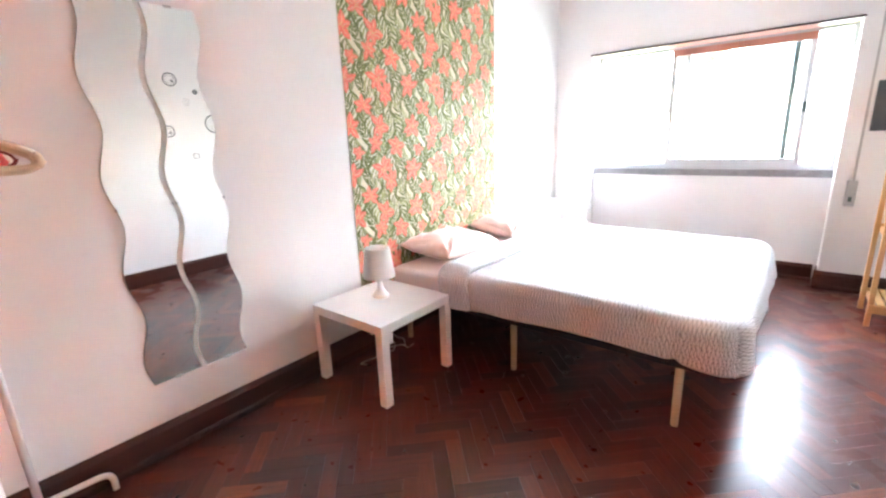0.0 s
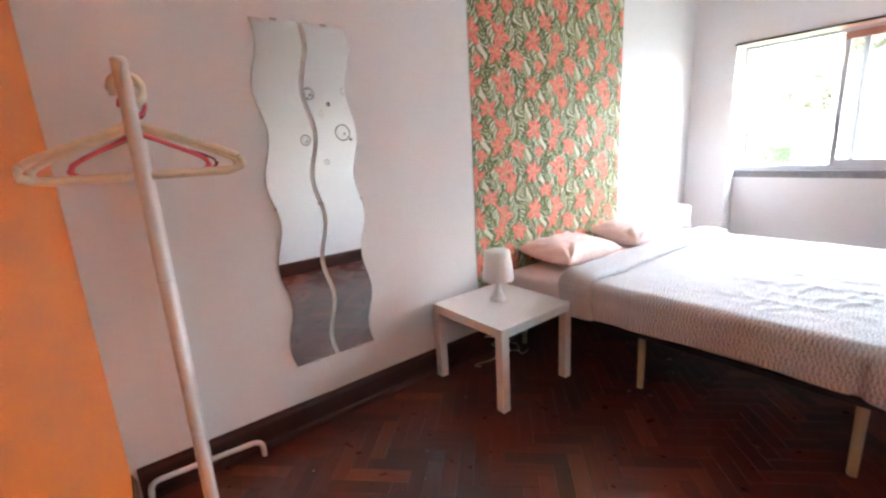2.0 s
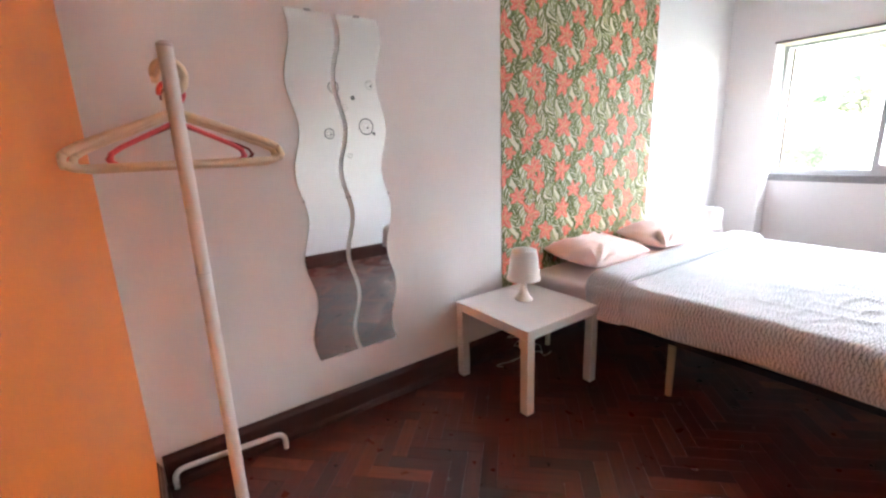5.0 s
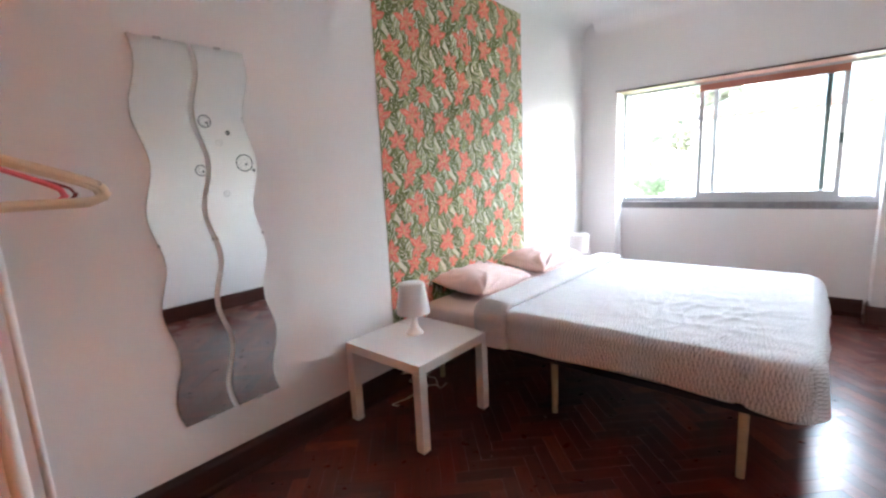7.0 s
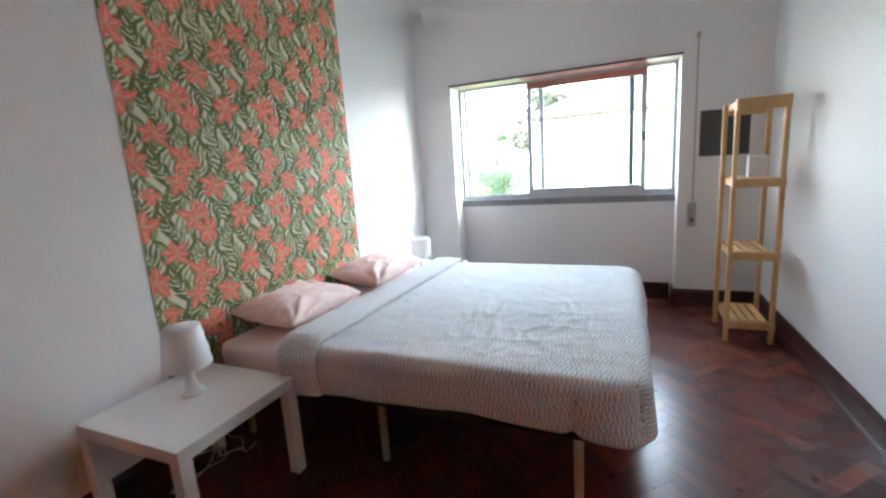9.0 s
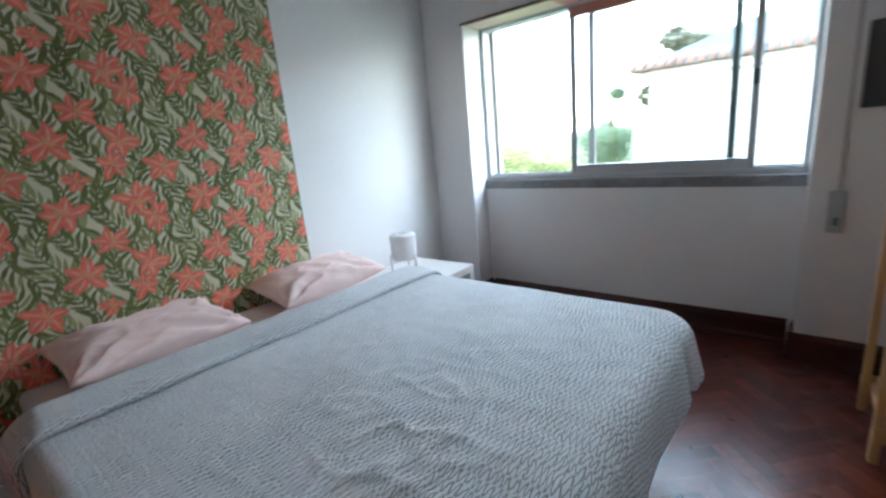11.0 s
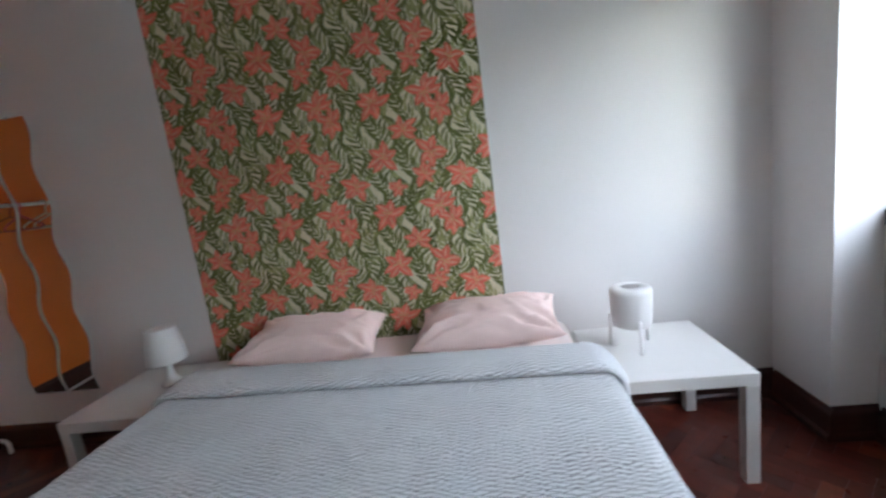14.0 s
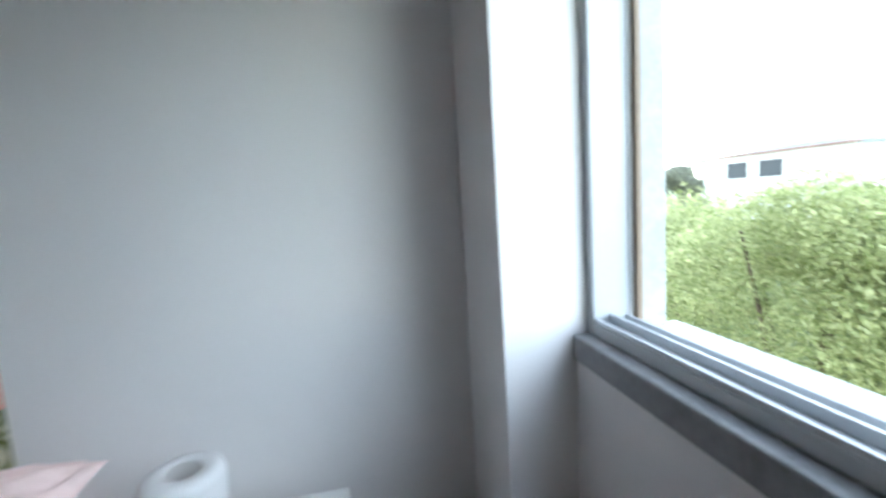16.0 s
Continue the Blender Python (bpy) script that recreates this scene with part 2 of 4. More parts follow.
HANGER_PINK = surface("pink_hanger_plastic", (0.80, 0.16, 0.20), 0.4, vary=0.06, bump=0.03)
HANGER_WIRE = surface("dark_red_hanger_wire", (0.22, 0.03, 0.03), 0.4, vary=0.06, bump=0.03)
PAPER = surface("wallpaper_ground", (0.74, 0.70, 0.52), 0.65, big=7, small=120, vary=0.08, bump=0.1, depth=0.0006)
LEAF_D = surface("printed_dark_leaf", (0.145, 0.165, 0.045), 0.65, big=20, small=90, vary=0.4, bump=0.05)
LEAF_M = surface("printed_mid_leaf", (0.33, 0.34, 0.14), 0.65, big=20, small=90, vary=0.35, bump=0.05)
PETAL = surface("printed_coral_petal", (0.82, 0.20, 0.135), 0.65, big=25, small=90, vary=0.22, bump=0.05)
PETAL_L = surface("printed_pale_petal", (0.86, 0.42, 0.30), 0.65, big=25, small=90, vary=0.2, bump=0.05)
STAMEN = surface("printed_stamen", (0.75, 0.50, 0.26), 0.65, vary=0.1)
MIRROR = mirrored("mirror_silver")
MIRROREDGE = surface("mirror_ground_edge", (0.62, 0.65, 0.61), 0.2, vary=0.1, bump=0.02)
GLASS = glassy("window_glass", (0.97, 0.99, 0.98))
STRIPWOOD = surface("brown_strip_wood", (0.27, 0.20, 0.14), 0.6, vary=0.2)
# colour of the reddish reflection above the middle panes, painted on rail and board
RAILREFLECT = surface("reddish_reflection", (0.40, 0.19, 0.14), 0.45, big=4, small=50, vary=0.15)
SLATE = surface("dark_grey_panel", (0.075, 0.078, 0.082), 0.5, big=4, small=90, vary=0.12)
DECAL = surface("grey_vinyl_sticker", (0.12, 0.125, 0.13), 0.5, vary=0.15)
DECAL_L = surface("pale_vinyl_sticker", (0.45, 0.45, 0.45), 0.5, vary=0.1)
CABLE = surface("pale_cable", (0.70, 0.66, 0.60), 0.5, vary=0.05)
STRAP = surface("grey_shutter_strap", (0.50, 0.49, 0.47), 0.7, big=10, small=120, vary=0.15)
BOXGREY = surface("grey_strap_box", (0.42, 0.42, 0.42), 0.4, vary=0.08)
CARD = surface("white_card", (0.80, 0.80, 0.79), 0.6, vary=0.03)
SHUTTER = surface("tan_shutter_slat", (0.66, 0.54, 0.40), 0.5, big=4, small=50, vary=0.12, stretch=(1, 1, 6))
RENDERWALL = surface("white_render", (0.55, 0.545, 0.53), 0.85, big=0.8, small=25, vary=0.06, bump=0.3, depth=0.004)
ROOFTILE = surface("clay_roof_tile", (0.22, 0.13, 0.10), 0.8, big=3, small=30, vary=0.25, per_object=0.2)
ROOFGREEN = surface("weathered_roof_sheet", (0.10, 0.125, 0.12), 0.7, big=2, small=25, vary=0.2)
GRASS = surface("grass_ground", (0.10, 0.13, 0.05), 0.9, big=0.5, small=12, vary=0.4, bump=0.6, depth=0.05)
LEAVES = leafy("shrub_leaf", (0.14, 0.17, 0.055), (0.36, 0.37, 0.19))
LEAVES_GREEN = leafy("green_hedge_leaf", (0.12, 0.165, 0.10), (0.27, 0.33, 0.22))
LEAVES_DARK = leafy("dark_tree_leaf", (0.09, 0.095, 0.07), (0.22, 0.225, 0.16))
BARK = surface("bark", (0.09, 0.065, 0.045), 0.9, big=6, small=40, vary=0.35, bump=0.6, depth=0.01)
FARGLASS = surface("dark_far_window", (0.025, 0.032, 0.04), 0.6, vary=0.1)


# ---- mesh helpers ----
def put(name, bm, mat, parent=None, smooth=False):
    me = bpy.data.meshes.new(name)
    bmesh.ops.recalc_face_normals(bm, faces=bm.faces)
    if smooth:
        for f in bm.faces:
            f.smooth = True
    bm.to_mesh(me)
    bm.free()
    me.materials.append(mat)
    ob = new(name, me)
    if parent:
        ob.parent = parent
    return ob


def part(name, bm, mat, parent, label="", smooth=False):
    ob = put(name, bm, mat, parent, smooth)
    return tagged(ob, label) if label else ob


def thing(name, label, category, group="", m=None):
    ob = new(name)
    ob.empty_display_size = 0.05
    if m is not None:
        ob.matrix_world = m
    return tagged(ob, label, category, group)


def box(x0, x1, y0, y1, z0, z1, bevel=0.0, bm=None, seg=2):
    b = bmesh.new()
    bmesh.ops.create_cube(b, size=1)
    for v in b.verts:
        v.co = Vector((x0 + (v.co.x + 0.5) * (x1 - x0), y0 + (v.co.y + 0.5) * (y1 - y0), z0 + (v.co.z + 0.5) * (z1 - z0)))
    if bevel:
        bmesh.ops.bevel(b, geom=b.edges[:], offset=bevel, segments=seg, affect="EDGES", profile=0.5)
    return join(bm, b)


def join(bm, b):
    if bm is None:
        return b
    tmp = bpy.data.meshes.new("tmp")
    b.to_mesh(tmp)
    b.free()
    bm.from_mesh(tmp)
    bpy.data.meshes.remove(tmp)
    return bm


def tube(points, r, bm=None, sides=12, closed=False, taper=None):
    """A round tube along a line of points, with capped ends."""
    pts = [Vector(p) for p in points]
    b = bmesh.new()
    rings, n = [], len(pts)
    up = None
    for i, p in enumerate(pts):
        a = pts[(i - 1) % n] if (i or closed) else p
        c = pts[(i + 1) % n] if (i < n - 1 or closed) else p
        d = (c - a).normalized()
        if up is None:
            up = d.orthogonal().normalized()
        up = (up - d * up.dot(d)).normalized()
        side = d.cross(up)
        rr = r if taper is None else r + (taper - r) * i / (n - 1)
        rings.append([b.verts.new(p + rr * (math.cos(t) * up + math.sin(t) * side)) for t in (2 * math.pi * k / sides for k in range(sides))])
    for i in range(n if closed else n - 1):
        A, B = rings[i], rings[(i + 1) % n]
        for k in range(sides):
            b.faces.new((A[k], A[(k + 1) % sides], B[(k + 1) % sides], B[k]))
    if not closed:
        b.faces.new(rings[0][::-1]), b.faces.new(rings[-1])
    return join(bm, b)


def lathe(profile, sides=40, bm=None, cx=0.0, cy=0.0):
    """A turned shape from (radius, height) pairs; ends at radius 0 close."""
    b = bmesh.new()
    rings = []
    for r, z in profile:
        rings.append([b.verts.new((cx, cy, z))] if r == 0 else [b.verts.new((cx + r * math.cos(t), cy + r * math.sin(t), z)) for t in (2 * math.pi * k / sides for k in range(sides))])
    for A, B in zip(rings, rings[1:]):
        for k in range(sides):
            q = [A[k % len(A)], A[(k + 1) % len(A)], B[(k + 1) % len(B)], B[k % len(B)]]
            q = [v for i, v in enumerate(q) if v not in q[:i]]
            if len(q) > 2:
                b.faces.new(q)
    return join(bm, b)


def prism(outline, z0, z1, place, bevel=0.0):
    """A flat outline of (u, v) pushed from z0 to z1; place(u, v, w) gives the point."""
    b = bmesh.new()
    lo, hi = [b.verts.new(place(u, v, z0)) for u, v in outline], [b.verts.new(place(u, v, z1)) for u, v in outline]
    b.faces.new(lo[::-1]), b.faces.new(hi)
    for i in range(len(lo)):
        j = (i + 1) % len(lo)
        b.faces.new((lo[i], lo[j], hi[j], hi[i]))
    if bevel:
        bmesh.ops.bevel(b, geom=b.edges[:], offset=bevel, segments=1, affect="EDGES")
    return b


def bent(points, r, n=5):
    """The line through the points with its corners rounded at radius r."""
    P = [Vector(p) for p in points]
    out = [P[0]]
    for a, b, c in zip(P, P[1:], P[2:]):
        u, v = (a - b).normalized() * r, (c - b).normalized() * r
        for k in range(n + 1):
            t = k / n
            out.append(b + u * (1 - t) ** 2 + v * t ** 2)
    return out + [P[-1]]


# ---- the room ----
EAST, SOUTH, NORTH, BACK, OUT = 2.925, -1.49, 3.265, 3.445, 3.655
AL, AR, SILL, HEAD, CEILZ = 0.362, 2.318, 0.950, 2.062, 2.76

wall_west = tagged(put("wall_west", box(-0.15, 0, SOUTH - 0.15, OUT, 0, 2.95), WALL), "white painted plaster wall behind the bed", "wall", kind="structure")
wall_east = tagged(put("wall_east", box(EAST, EAST + 0.15, SOUTH - 0.15, OUT, 0, 2.95), WALL), "white painted plaster wall with round stickers", "wall", kind="structure")
wall_south = tagged(put("wall_south", box(0, EAST, SOUTH - 0.15, SOUTH, 0, 2.95), ORANGE), "bright orange painted wall behind the clothes rack", "wall", kind="structure")
b = box(0, AL, NORTH, OUT, 0, 2.95)
box(AR, EAST, NORTH, OUT, 0, 2.95, bm=b)
box(AL, AR, NORTH, OUT, HEAD, 2.95, bm=b)
box(AL, AR, BACK, OUT, 0, SILL - 0.062, bm=b)
wall_north = tagged(put("wall_north", b, WALL), "white plaster wall with a deep window niche", "wall", kind="structure")
ceiling = tagged(put("ceiling", box(0, EAST, SOUTH, NORTH, CEILZ, 2.95), CEIL), "white plaster ceiling with coved edges", "ceiling", kind="structure")


def cove(p, q, inward, name):
    """A quarter-round plaster cove between wall and ceiling, from p to q."""
    R, bm_ = 0.13, bmesh.new()
    prof = [(0.0, 0.0), (R, 0.0)] + [(R - R * math.sin(t), -R + R * math.cos(t)) for t in (math.pi / 2 * k / 8 for k in range(1, 9))]
    rows = [[bm_.verts.new(Vector((*e, CEILZ + v)) + Vector((*inward, 0)) * u) for u, v in prof] for e in (p, q)]
    for i in range(len(prof)):
        j = (i + 1) % len(prof)
        bm_.faces.new((rows[0][i], rows[0][j], rows[1][j], rows[1][i]))
    bm_.faces.new(rows[0]), bm_.faces.new(rows[1][::-1])
    return tagged(put(name, bm_, CEIL), "white plaster cove under the ceiling", "cove", kind="structure")


cove((0.001, SOUTH), (0.001, NORTH), (1, 0), "trim_cove_west")
cove((EAST - 0.001, NORTH), (EAST - 0.001, SOUTH), (-1, 0), "trim_cove_east")
cove((0.13, NORTH - 0.001), (EAST - 0.13, NORTH - 0.001), (0, -1), "trim_cove_north")


def skirting(name, x0, y0, x1, y1, nx, ny):
    """A dark wooden skirting with a stepped, rounded top, and a low shoe moulding."""
    prof = [(0, 0), (0.026, 0), (0.026, 0.022), (0.020, 0.030), (0.016, 0.034), (0.016, 0.118), (0.012, 0.128), (0.008, 0.134), (0.006, 0.146), (0, 0.148)]
    b_ = bmesh.new()
    rows = [[b_.verts.new((x + nx * u, y + ny * u, 0.001 + v)) for u, v in prof] for x, y in ((x0, y0), (x1, y1))]
    for i in range(len(prof)):
        j = (i + 1) % len(prof)
        b_.faces.new((rows[0][i], rows[0][j], rows[1][j], rows[1][i]))
    b_.faces.new(rows[0]), b_.faces.new(rows[1][::-1])
    return tagged(put(name, b_, WOODDARK), "dark varnished wooden skirting board", "skirting", kind="structure")


skirting("baseboard_west", 0.001, SOUTH + 0.02, 0.001, NORTH, 1, 0)
skirting("baseboard_east", EAST - 0.001, SOUTH, EAST - 0.001, NORTH, -1, 0)
skirting("baseboard_south", 0.03, SOUTH + 0.001, EAST - 0.03, SOUTH + 0.001, 0, 1)
skirting("baseboard_north", 0.028, NORTH - 0.001, AL + 0.026, NORTH - 0.001, 0, -1)
skirting("baseboard_north", AR - 0.026, NORTH - 0.001, EAST - 0.028, NORTH - 0.001, 0, -1)
skirting("baseboard_niche", AL + 0.027, BACK - 0.001, AR - 0.027, BACK - 0.001, 0, -1)
skirting("baseboard_niche", AL + 0.001, NORTH + 0.001, AL + 0.001, BACK - 0.001, 1, 0)
skirting("baseboard_niche", AR - 0.001, NORTH + 0.001, AR - 0.001, BACK - 0.001, -1, 0)

# ---- window ----
sill = tagged(put("window_sill", box(AL + 0.002, AR - 0.002, BACK - 0.010, 3.60, SILL - 0.062, SILL, 0.005), STONE), "grey marble sill under the window", "window sill", kind="structure")
window = thing("window_1", "white aluminium sliding window pushed partly open", "window")
tagged(window, kind="structure")


def rect_frame(x0, x1, z0, z1, y0, y1, side, foot, head, bm=None):
    b_ = box(x0, x0 + side, y0, y1, z0, z1, 0.003, bm)
    box(x1 - side, x1, y0, y1, z0, z1, 0.003, b_)
    box(x0 + side, x1 - side, y0, y1, z0, z0 + foot, 0.003, b_)
    return box(x0 + side, x1 - side, y0, y1, z1 - head, z1, 0.003, b_)


part("window_frame", rect_frame(AL, AR, SILL + 0.001, HEAD - 0.001, 3.475, 3.575, 0.03, 0.028, 0.03), ALU, window)
for k, (y, z) in enumerate(((3.481, 0.010), (3.5185, 0.018), (3.56, 0.012))):
    part("track", box(AL + 0.03, AR - 0.03, y - 0.003, y + 0.003, SILL + 0.028, SILL + 0.03 + z), ALU, window)
inner = part("sash", rect_frame(1.045, 2.085, SILL + 0.036, 2.018, 3.486, 3.511, 0.042, 0.055, 0.045), ALU, window)
outer = part("sash", rect_frame(1.155, 1.985, SILL + 0.036, 2.018, 3.526, 3.551, 0.040, 0.05, 0.04), ALUSHADE, window)
part("gasket", box(1.946, 1.984, 3.520, 3.5255, SILL + 0.05, 2.0), ALUDARK, outer, "dark rubber edge strip")
# strip over the sash head, added to carry the reddish reflection
part("top_rail", box(1.0455, 2.0845, 3.476, 3.4855, 1.972, 2.045, 0.003), RAILREFLECT, inner, "added top rail coloured with a reddish brown reflection")
part("latch", box(2.053, 2.077, 3.474, 3.4855, 1.42, 1.50, 0.003), ALUDARK, inner, "small dark sash latch")
for p_, x0, x1, y in ((inner, 1.088, 2.042, 3.4985), (outer, 1.196, 1.944, 3.5385)):
    g = part("pane", box(x0, x1, y - 0.002, y + 0.002, SILL + 0.092, 1.972), GLASS, p_)
    g.visible_shadow = False
part("jamb_strip", box(AL + 0.031, AL + 0.05, 3.577, 3.590, SILL + 0.01, HEAD - 0.01, 0.002), STRIPWOOD, window, "narrow brown wooden strip")
outer_sill = tagged(put("window_sill_outside", box(AL - 0.02, AR + 0.02, 3.602, 3.735, SILL - 0.045, SILL - 0.005, 0.006), STONEOUT), "pale weathered stone sill outside the window", "window sill", kind="structure")
b = box(AL + 0.0005, AL + 0.03, 3.602, OUT + 0.012, SILL, HEAD, 0.004)
box(AR - 0.03, AR - 0.0005, 3.602, OUT + 0.012, SILL, HEAD, 0.004, b)
tagged(put("trim_stone_jambs", b, STONEOUT), "weathered pale stone jambs outside the window", "window jamb", kind="structure")
shutter = thing("roller_shutter", "tan roller shutter rolled up above the window", "shutter")
for k in range(3):
    z = 2.040 + 0.042 * k
    part("slat", box(AL + 0.035, AR - 0.035, 3.606, 3.618, z, z + 0.040, 0.004), SHUTTER, shutter)
rail = tagged(put("trim_lintel_strip", box(AL - 0.012, AR + 0.012, NORTH - 0.012, NORTH + 0.02, HEAD - 0.012, HEAD + 0.003, 0.002), WOODDARK), "thin dark wooden strip along the niche head", "trim", kind="structure")
# niche head board in three; the middle one has the reflection in its colour
for x0, x1, mt, text in ((AL + 0.002, 1.018, SHUTTER, "pale tan board of the shutter box"), (1.020, 2.10, RAILREFLECT, "shutter box board coloured with a reddish brown reflection"), (2.102, AR - 0.002, SHUTTER, "pale tan board of the shutter box")):
    tagged(put("trim_lintel_board", box(x0, x1, NORTH + 0.022, 3.47, HEAD - 0.012, HEAD - 0.001), mt), text, "board", kind="structure")

# ---- wallpaper ----
WY0, WY1, WZ0, WZ1 = 0.39, 2.00, 0.15, 2.585
TILE = (WY1 - WY0) / 3


def clipped(poly):
    """The polygon cut to the papered rectangle."""
    for axis, lim, keep in ((0, WY0, 1), (0, WY1, -1), (1, WZ0, 1), (1, WZ1, -1)):
        out = []
        for i, p in enumerate(poly):
            q = poly[(i + 1) % len(poly)]
            a, c = (p[axis] - lim) * keep, (q[axis] - lim) * keep
            if a >= 0:
                out.append(p)
            if a * c < 0:
                t = a / (a - c)
                out.append((p[0] + (q[0] - p[0]) * t, p[1] + (q[1] - p[1]) * t))
        poly = out
        if len(poly) < 3:
            return []
    return poly


def blade(cx, cy, ang, length, width, bend=0.0):
    """A pointed leaf or petal outline from (cx, cy) along ang."""
    left, right = [], []
    for t, w in ((0.0, 0.12), (0.22, 0.72), (0.48, 1.0), (0.75, 0.66), (1.0, 0.0)):
        a = ang + bend * t
        x, y = cx + math.cos(a) * length * t, cy + math.sin(a) * length * t
        nx, ny = -math.sin(a) * width * w * 0.5, math.cos(a) * width * w * 0.5
        left.append((x + nx, y + ny))
        if w:
            right.append((x - nx, y - ny))
    return left + right[::-1]


class Print:
    """Collects outlines of one printed colour and lays them on the paper in thin, ever so slightly stacked films."""
    def __init__(self, depth):
        self.verts, self.faces, self.depth, self.count = [], [], depth, 0

    def add(self, poly):
        poly = clipped(poly)
        if poly:
            self.count += 1
            x = self.depth + 1.2e-7 * self.count
            base = len(self.verts)
            self.verts += [(x, y, z) for y, z in poly]
            self.faces.append(tuple(range(base, base + len(poly))))

    def build(self, name, mat, parent):
        me = bpy.data.meshes.new(name)
        me.from_pydata(self.verts, [], self.faces)
        me.materials.append(mat)
        ob = new(name, me)
        ob.parent = parent
        return tagged(ob, kind="stuff")


wallpaper = thing("wallpaper", "wallpaper with coral lilies and green palm leaves", "wallpaper")
for k in range(3):
    part("strip", box(0.0005, 0.0026, WY0 + TILE * k + 0.0004, WY0 + TILE * (k + 1) - 0.0004, WZ0, WZ1), PAPER, wallpaper)
mid, dark, pet, pale, dots = Print(0.0030), Print(0.0036), Print(0.0042), Print(0.0048), Print(0.0052)
rng = random.Random(11)
U = TILE / 325.0
# the lilies of one repeat: across, down, radius
LILIES = ((0, 0, 52), (38, 48, 48), (167, 12, 54), (247, 97, 44), (-3, 170, 52), (-32, 230, 40), (80, 245, 48), (176, 171, 50), (209, 262, 29))
lily_shapes = []
for u, v, r in LILIES:
    a0 = rng.uniform(0, 6.28)
    lily_shapes.append((u, v, r, [(a0 + 6.283 * k / 6 + rng.uniform(-0.22, 0.22), rng.uniform(0.84, 1.2), rng.uniform(0.46, 0.62), rng.uniform(-0.45, 0.45)) for k in range(6)]))
# palm fronds of one repeat: swaying stems with leaflets in chevrons on both sides
STEMS = [(325 / 7 * (g + 0.5) + rng.uniform(-4, 4), 0.9 * g + rng.uniform(-0.5, 0.5), (1, -1, 1, 1, -1, 1, -1)[g], [[(rng.uniform(0.85, 1.12), rng.uniform(-0.10, 0.10), rng.random(), rng.uniform(-1.5, 1.5)) for _ in range(2)] for _ in range(25)]) for g in range(7)]
for row in range(-1, 6):
    for col in range(-1, 4):
        oy, oz = WY0 + 0.263 + TILE * col, 2.767 - 326 * U * row
        for g, (sx, ph, way, leaves) in enumerate(STEMS):
            sway = lambda v: sx + 19 * math.sin(v * 2 * math.pi / 326 * 2 + ph)
            for k, pair in enumerate(leaves):
                v = 326 / 25 * k
                a = math.atan2(13.7, sway(v - 13.7) - sway(v))
                x, y = oy + sway(v) * U, oz - v * U
                w = (2.6 if k % 10 < 6 else 1.6) * U
                nx, ny = oy + sway(v - 14) * U, oz - (v - 14) * U
                dark.add([(x - w, y), (nx - w, ny), (nx + w, ny), (x + w, y)])
                for s, (size, da, pick, dv) in enumerate(pair):
                    side = 1 if s else -1
                    turn = a + side * (0.92 + da) + (math.pi if way < 0 else 0)
                    if pick < 0.95:
                        (dark if pick < (0.75 if g % 2 else 0.35) else mid).add(blade(x, y + dv * U, turn, size * U * 44, U * 9.6, -0.3 * side))
        for u, v, r, petals in lily_shapes:
            cx, cy = oy + u * U, oz - v * U
            for a, ll, w, bend in petals:
                pet.add(blade(cx, cy, a, r * U * ll, r * U * w, bend))
                pale.add(blade(cx + math.cos(a) * r * U * 0.14, cy + math.sin(a) * r * U * 0.14, a, r * U * ll * 0.72, r * U * 0.12, bend))
            for a, ll, w, bend in petals[:4]:
                dots.add(blade(cx, cy, a + 0.45, r * U * 0.42, r * U * 0.07, 0.3))
mid.build("printed_leaf", LEAF_M, wallpaper), dark.build("printed_leaf", LEAF_D, wallpaper)
pet.build("printed_petal", PETAL, wallpaper), pale.build("printed_vein", PETAL_L, wallpaper), dots.build("printed_stamen", STAMEN, wallpaper)


# ---- side tables ----
def side_table(label, m):
    t = thing("side_table", label, "table", "white side tables by the bed", m)
    part("tabletop", box(0, 0.55, 0, 0.55, 0.40, 0.45, 0.0025), LACQUER, t)
    for x in (0, 0.50):
        for y in (0, 0.50):
            part("leg", box(x + 0.0008, x + 0.0492, y + 0.0008, y + 0.0492, 0, 0.3995, 0.002), LACQUER, t)
    return t


left_table = side_table("square white lacquered side table below the mirror", pose(0.036, 0.002, 0))
right_table = side_table("square white lacquered side table beside the window", pose(0.045, 2.312, 0))


def cone_lamp(m):
    t = thing("table_lamp", "small white plastic lamp with cone shade", "lamp", "", m)
    part("base", lathe([(0, 0), (0.048, 0), (0.050, 0.004), (0.047, 0.010), (0.034, 0.022), (0.022, 0.045), (0.017, 0.075), (0.014, 0.108), (0.019, 0.130), (0.0, 0.132)]), PLASTIC, t, smooth=True)
    part("shade", lathe([(0.090, 0.120), (0.092, 0.120), (0.093, 0.123), (0.070, 0.286), (0.068, 0.289), (0.0, 0.2905), (0.0, 0.288), (0.067, 0.286), (0.089, 0.123), (0.090, 0.120)]), SHADE, t, smooth=True)
    part("bulb", lathe([(0, 0.1325), (0.013, 0.133), (0.014, 0.155), (0.024, 0.175), (0.028, 0.195), (0.020, 0.218), (0, 0.226)], 20), CARD, t, smooth=True)
    return t


